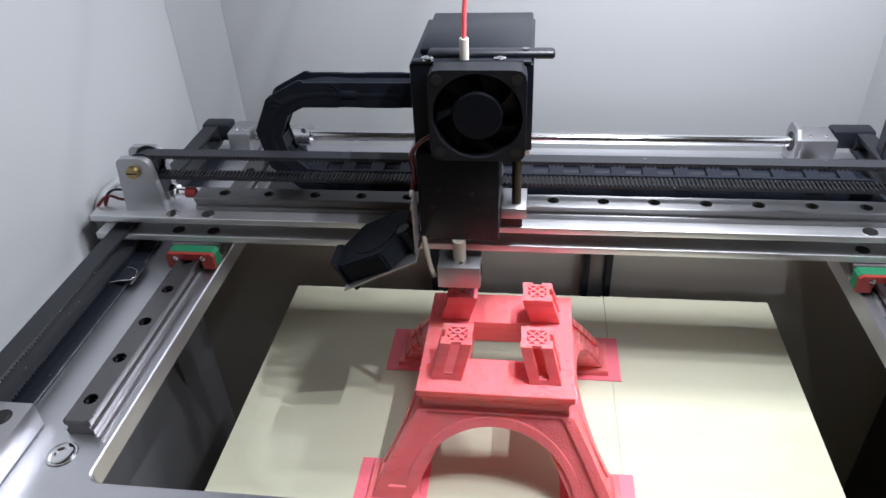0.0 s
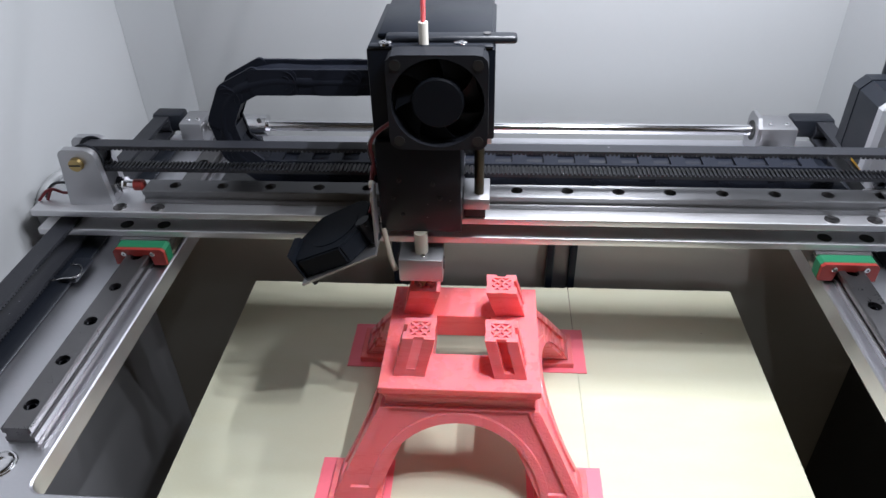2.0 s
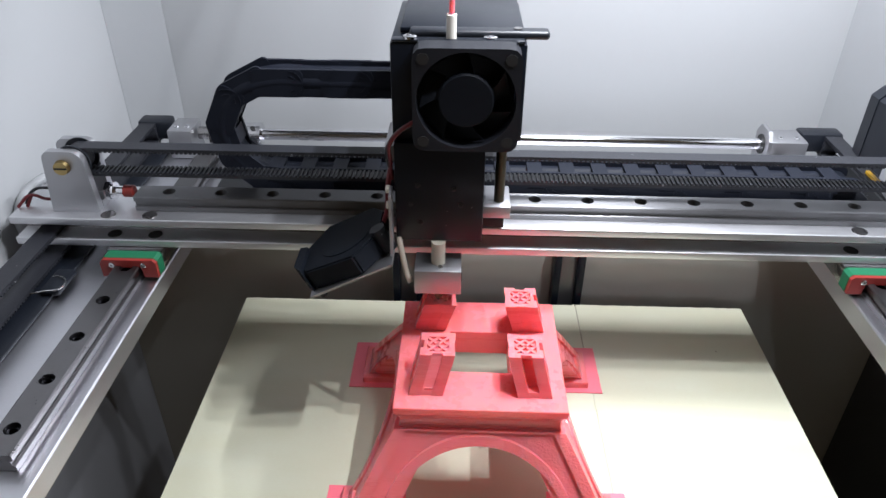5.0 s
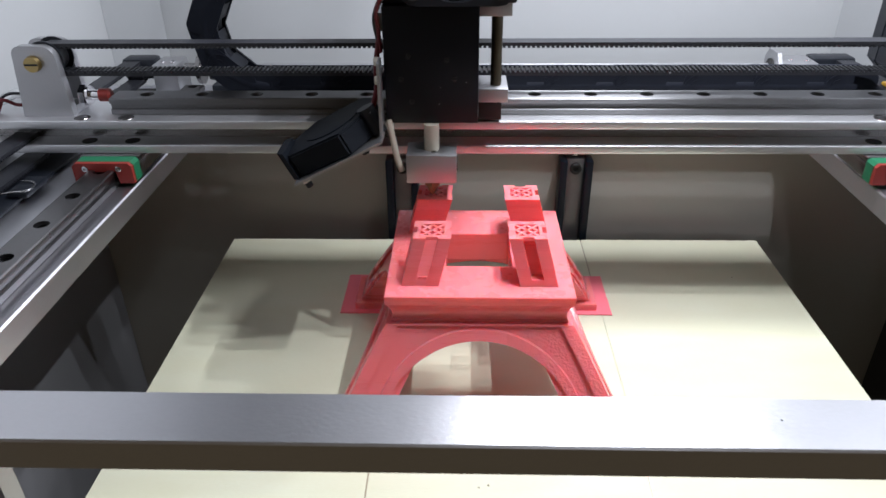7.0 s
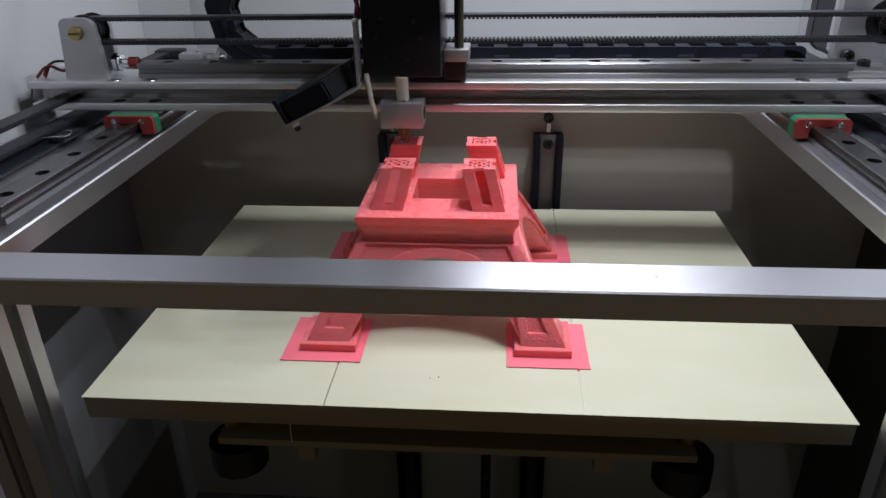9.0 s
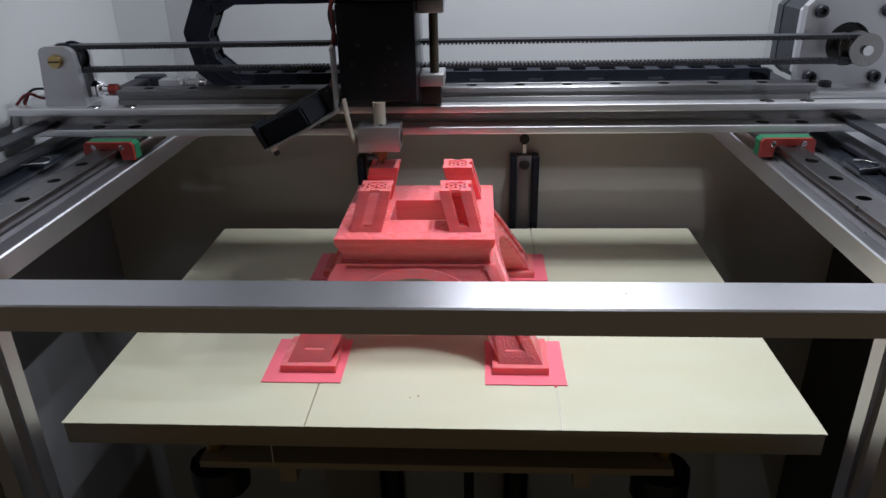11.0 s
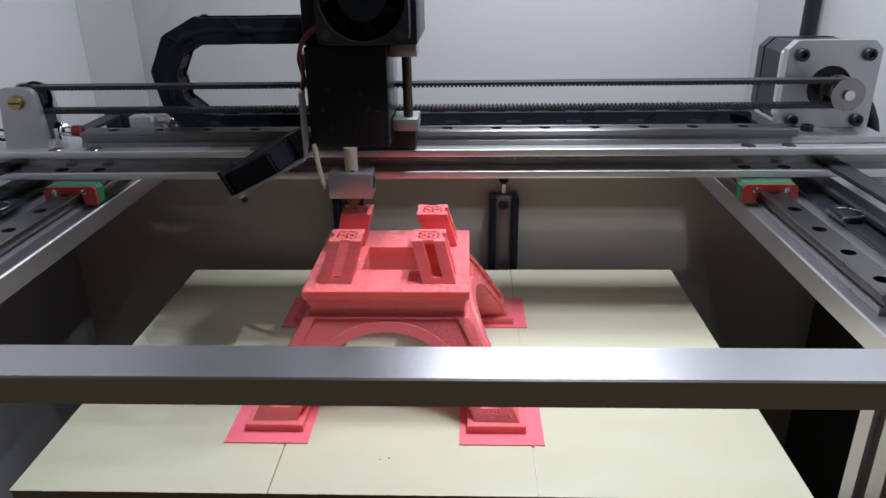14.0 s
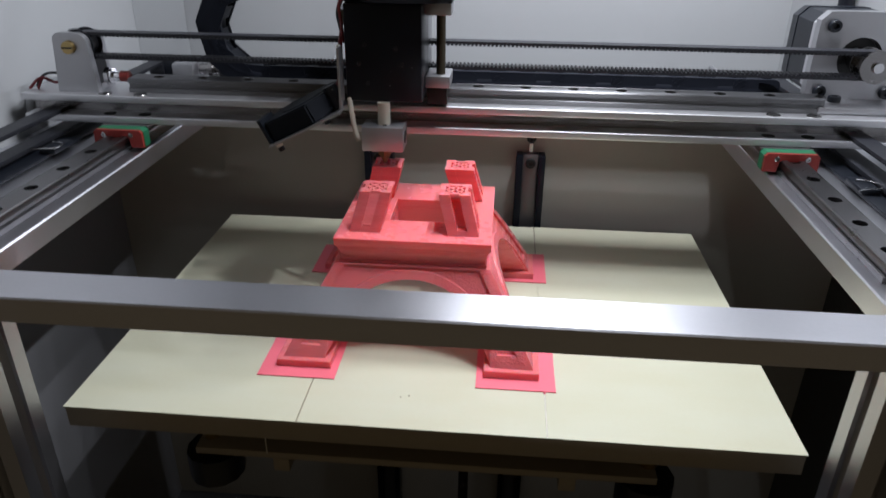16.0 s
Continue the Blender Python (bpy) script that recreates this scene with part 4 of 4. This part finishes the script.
def print_head():
    t = thing("extruder_assembly", (-0.03, 0.03, 0.1065), "black direct-drive print head with a cooling fan and heated nozzle", "print head")
    xl, xr = -0.0540, -0.0025
    up = part("upper_housing", new_box(xl, xr, -0.0005, 0.060, 0.1535, 0.1927, 0.0008), BLACK_GLOSS, t, "black metal drive housing")
    part("top_plate", new_box(xl + 0.001, xr - 0.001, -0.0008, 0.0036, 0.1929, 0.1940, 0.0004), BLACK, t)
    for x in (-0.0465, -0.0165):
        part("screw", socket_screw(bmesh.new(), (x, 0.0015, 0.1940), (0, 0, 1), 0.0026, 0.0010), CHROME, t)
    motor = part("motor_cover", new_box(xl + 0.003, xr - 0.001, 0.0108, 0.062, 0.1929, 0.1952, 0.0008), BLACK_GLOSS, t, "black motor body")
    lever = part("lever", new_box(-0.0470, 0.0060, 0.0038, 0.0105, 0.1929, 0.1962, 0.0014, seg=3), BLACK, t, "black release lever")
    part("pivot", cyl(bmesh.new(), (-0.0060, 0.0072, 0.1962), (-0.0060, 0.0072, 0.1967), 0.0016, None, 16), STEEL, lever)
    low = part("lower_housing", new_box(-0.0535, -0.0165, -0.0035, 0.0265, 0.1075, 0.1533, 0.0006), BLACK_GLOSS, t, "black heat sink cover")
    for x, z in ((-0.0440, 0.1345), (-0.0290, 0.1330), (-0.0470, 0.1255), (-0.0260, 0.1255), (-0.0430, 0.1165)):
        part("screw", socket_screw(bmesh.new(), (x, -0.0035, z), (0, -1, 0), 0.0011, 0.0004, 12), BLACK, low)
    # front fan
    cx, cz = -0.0250, 0.1750
    f = part("fan", fan_frame(cx, -0.0135, -0.0040, cz, 0.0200, 0.0186, 0.0042), FRAME_BLACK, t, "black axial cooling fan")
    part("fan_back", new_box(cx - 0.0182, cx + 0.0182, -0.0056, -0.0008, cz - 0.0195, cz + 0.0195), FAN_BLACK, t)
    part("hub", cyl(cyl(bmesh.new(), (cx, -0.0122, cz), (cx, -0.0040, cz), 0.0105, None, 40), (cx, -0.0128, cz), (cx, -0.0122, cz), 0.0098, 0.0105, 40), FAN_BLACK, f)
    for i in range(7):
        bm = bmesh.new()
        a0 = 6.2832 * i / 7
        rows = []
        for q in range(6):
            rr = 0.0100 + 0.0080 * q / 5
            a = a0 + 0.25 * q / 5
            for da, y in ((-0.42, -0.0062), (0.42, -0.0108)):
                for dy in (0.0, 0.0006):
                    rows.append(bm.verts.new((cx + rr * math.cos(a + da), y + dy, cz + rr * math.sin(a + da))))
        for q in range(5):
            p, r4 = rows[4 * q:4 * q + 4], rows[4 * q + 4:4 * q + 8]
            for u, v in ((0, 2), (2, 3), (3, 1), (1, 0)):
                bm.faces.new((p[u], p[v], r4[v], r4[u]))
        for r4 in (rows[:4], rows[-4:]):
            bm.faces.new((r4[0], r4[2], r4[3], r4[1]))
        part("blade", bm, FAN_BLACK, f)
    for sx in (-1, 1):
        for sz in (-1, 1):
            part("corner_hole", cyl(bmesh.new(), (cx + sx * 0.0160, -0.0138, cz + sz * 0.0160), (cx + sx * 0.0160, -0.0134, cz + sz * 0.0160), 0.0022, None, 16), DARK, f)
    tube("fan_wire", [(-0.0440, -0.0050, 0.1640), (-0.0500, -0.0055, 0.1600), (-0.0550, -0.0040, 0.1530), (-0.0552, -0.0010, 0.1450), (-0.0550, 0.0010, 0.1350)], 0.0008, WIRE_RED, t, "red fan wire")
    tube("fan_wire", [(-0.0440, -0.0040, 0.1630), (-0.0515, -0.0035, 0.1580), (-0.0560, -0.0020, 0.1500), (-0.0560, 0.0010, 0.1420), (-0.0548, 0.0020, 0.1360)], 0.0010, BLACK, t)
    # carriage on the rail
    part("upper_block", new_box(-0.0163, -0.0035, 0.0080, 0.0260, 0.1470, 0.1532, 0.0004), ALU_SAT, t, "aluminium block")
    part("column", cyl(bmesh.new(), (-0.0090, 0.0150, 0.1180), (-0.0090, 0.0150, 0.1470), 0.0023, None, 20), DARK_BRASS, t, "dark brass spacer column")
    part("lower_block", new_box(-0.0163, -0.0040, 0.0090, 0.0290, 0.1120, 0.1178, 0.0004), ALU_SAT, t, "aluminium block")
    part("carriage_cap", new_box(-0.0163, -0.0060, 0.0190, 0.0280, 0.1010, 0.1118, 0.0004), DARK, t)
    part("carriage_body", new_box(-0.0500, -0.0170, 0.0270, 0.0490, 0.1080, 0.1533, 0.0006), ALU_SAT, t)
    part("left_bracket", new_box(-0.0575, -0.0538, 0.0010, 0.0250, 0.1430, 0.1500, 0.0003), ALU_SAT, t)
    # heater block and nozzle
    hx, hy = -0.0353, -0.0040
    part("heat_break", cyl(bmesh.new(), (hx, hy, 0.0968), (hx, hy, 0.1076), 0.0031, None, 24), CREAM, t, "off-white tube above the heater")
    hb = part("heater_block", new_box(hx - 0.0102, hx + 0.0102, -0.0115, 0.0035, 0.0846, 0.0968, 0.0004), ALU_SAT, t, "aluminium heater block")
    part("grub_screw", socket_screw(bmesh.new(), (hx + 0.001, -0.0080, 0.0968), (0, 0, 1), 0.0012, 0.0005, 12), STEEL, hb)
    part("heater_hole", cyl(bmesh.new(), (hx + 0.0102, -0.004, 0.0905), (hx + 0.0105, -0.004, 0.0905), 0.0032, None, 20), DARK, hb)
    part("nozzle", cyl(cyl(bmesh.new(), (hx, hy, 0.0810), (hx, hy, 0.0846), 0.0035, None, 6), (hx, hy, 0.0764), (hx, hy, 0.0810), 0.0006, 0.0030, 20), DIMMED_BRASS, t, "brass nozzle, darkened against the pink reflection")
    tube("heater_lead", [(-0.0525, -0.0030, 0.1090), (-0.0512, -0.0050, 0.1020), (-0.0492, -0.0070, 0.0930), (-0.0475, -0.0080, 0.0885)], 0.0013, CREAM, t, "off-white insulated lead")
    # filament inlet
    part("inlet", cyl(bmesh.new(), (-0.0310, 0.0010, 0.1940), (-0.0310, 0.0010, 0.2030), 0.0019, 0.0019, 20), WHITE, t, "white plastic inlet tube")
    tube("filament", [(HEAD_X - 0.0310, 0.0010, 0.2030), (HEAD_X - 0.0302, 0.0020, 0.2180), (HEAD_X - 0.0250, 0.0060, 0.2400), (HEAD_X - 0.0160, 0.0150, 0.2650), (0.0000, 0.0400, 0.3200), (0.0300, 0.0800, 0.4000), (0.0400, 0.0900, 0.4500)], 0.0010, PINK, None, "thin pink plastic filament feeding the print head", "filament", res=10)
    t.location.x += HEAD_X


print_head()


def part_blower():
    t = thing("part_cooling_blower", (-0.075, 0.0, 0.10), "black radial blower on a bent aluminium strip beside the nozzle", "blower")
    # local frame: u along the blower towards its outlet, v across, w its thickness
    m = Matrix.Translation((-0.0755, -0.0010, 0.1010)) @ Matrix.Rotation(radians(-27), 4, "Y")
    hx, hy, hz = 0.0200, 0.0185, 0.0050
    pr = [(-hx, -0.010), (-hx + 0.004, -hy + 0.003), (hx - 0.012, -hy), (hx, -0.006), (hx, 0.010), (hx - 0.006, hy), (-hx + 0.010, hy), (-hx, 0.004)]
    bm = prism(bmesh.new(), pr, "z", -hz, hz)
    bmesh.ops.bevel(bm, geom=bm.edges[:], offset=0.0008, segments=2, affect="EDGES")
    body = part("body", moved(bm, m), FAN_BLACK, t)
    bm = prism(bmesh.new(), [(-hx - 0.0012, -0.011), (-hx + 0.0030, -0.0165), (-hx + 0.0030, 0.002), (-hx - 0.0012, 0.004)], "z", -hz - 0.0006, hz + 0.0022)
    part("outlet", moved(bm, m), FAN_BLACK, body)
    bm = cyl(bmesh.new(), (0.002, 0, hz), (0.002, 0, hz + 0.0004), 0.0125, None, 32)
    part("inlet_ring", moved(bm, m), FAN_BLACK, body)
    part("mount_ear", moved(cyl(bmesh.new(), (0.0190, -0.006, -hz), (0.0190, -0.006, hz + 0.0015), 0.0035, None, 20), m), BLACK, body)
    # strip: along the underside, then up beside the housing
    bm = moved(new_box(-0.0190, 0.0212, -0.0190, -0.0070, -0.0062, -0.0052), m)
    box(bm, -0.0553, -0.0543, -0.0135, -0.0045, 0.1052, 0.1345)
    part("strip", bm, ALU_SAT, t, "bent aluminium strip")
    for z in (0.1330, 0.1255):
        part("screw", socket_screw(bmesh.new(), (-0.0554, -0.0045, z), (-1, 0, 0), 0.0017, 0.0018, 14), WHITE, t)
    part("nut", moved(cyl(bmesh.new(), (-0.0160, -0.013, -hz - 0.0033), (-0.0160, -0.013, -hz - 0.0009), 0.0018, None, 6), m), WHITE, t, "white plastic nut")
    part("screw_tip", moved(cyl(bmesh.new(), (-0.0160, -0.013, -hz - 0.0056), (-0.0160, -0.013, -hz - 0.0034), 0.0015, None, 12), m), BLACK, t, "black screw tip")
    part("nut", moved(cyl(bmesh.new(), (0.0120, -0.013, -hz - 0.0035), (0.0120, -0.013, -hz - 0.0009), 0.0016, None, 6), m), BLACK, t)
    tube("blower_wire", [(-0.0600, 0.0030, 0.1110), (-0.0575, 0.0020, 0.1200), (-0.0570, 0.0010, 0.1300), (-0.0555, 0.0010, 0.1400)], 0.0011, WIRE_RED, t, "dark red wire")
    t.location.x += HEAD_X


part_blower()
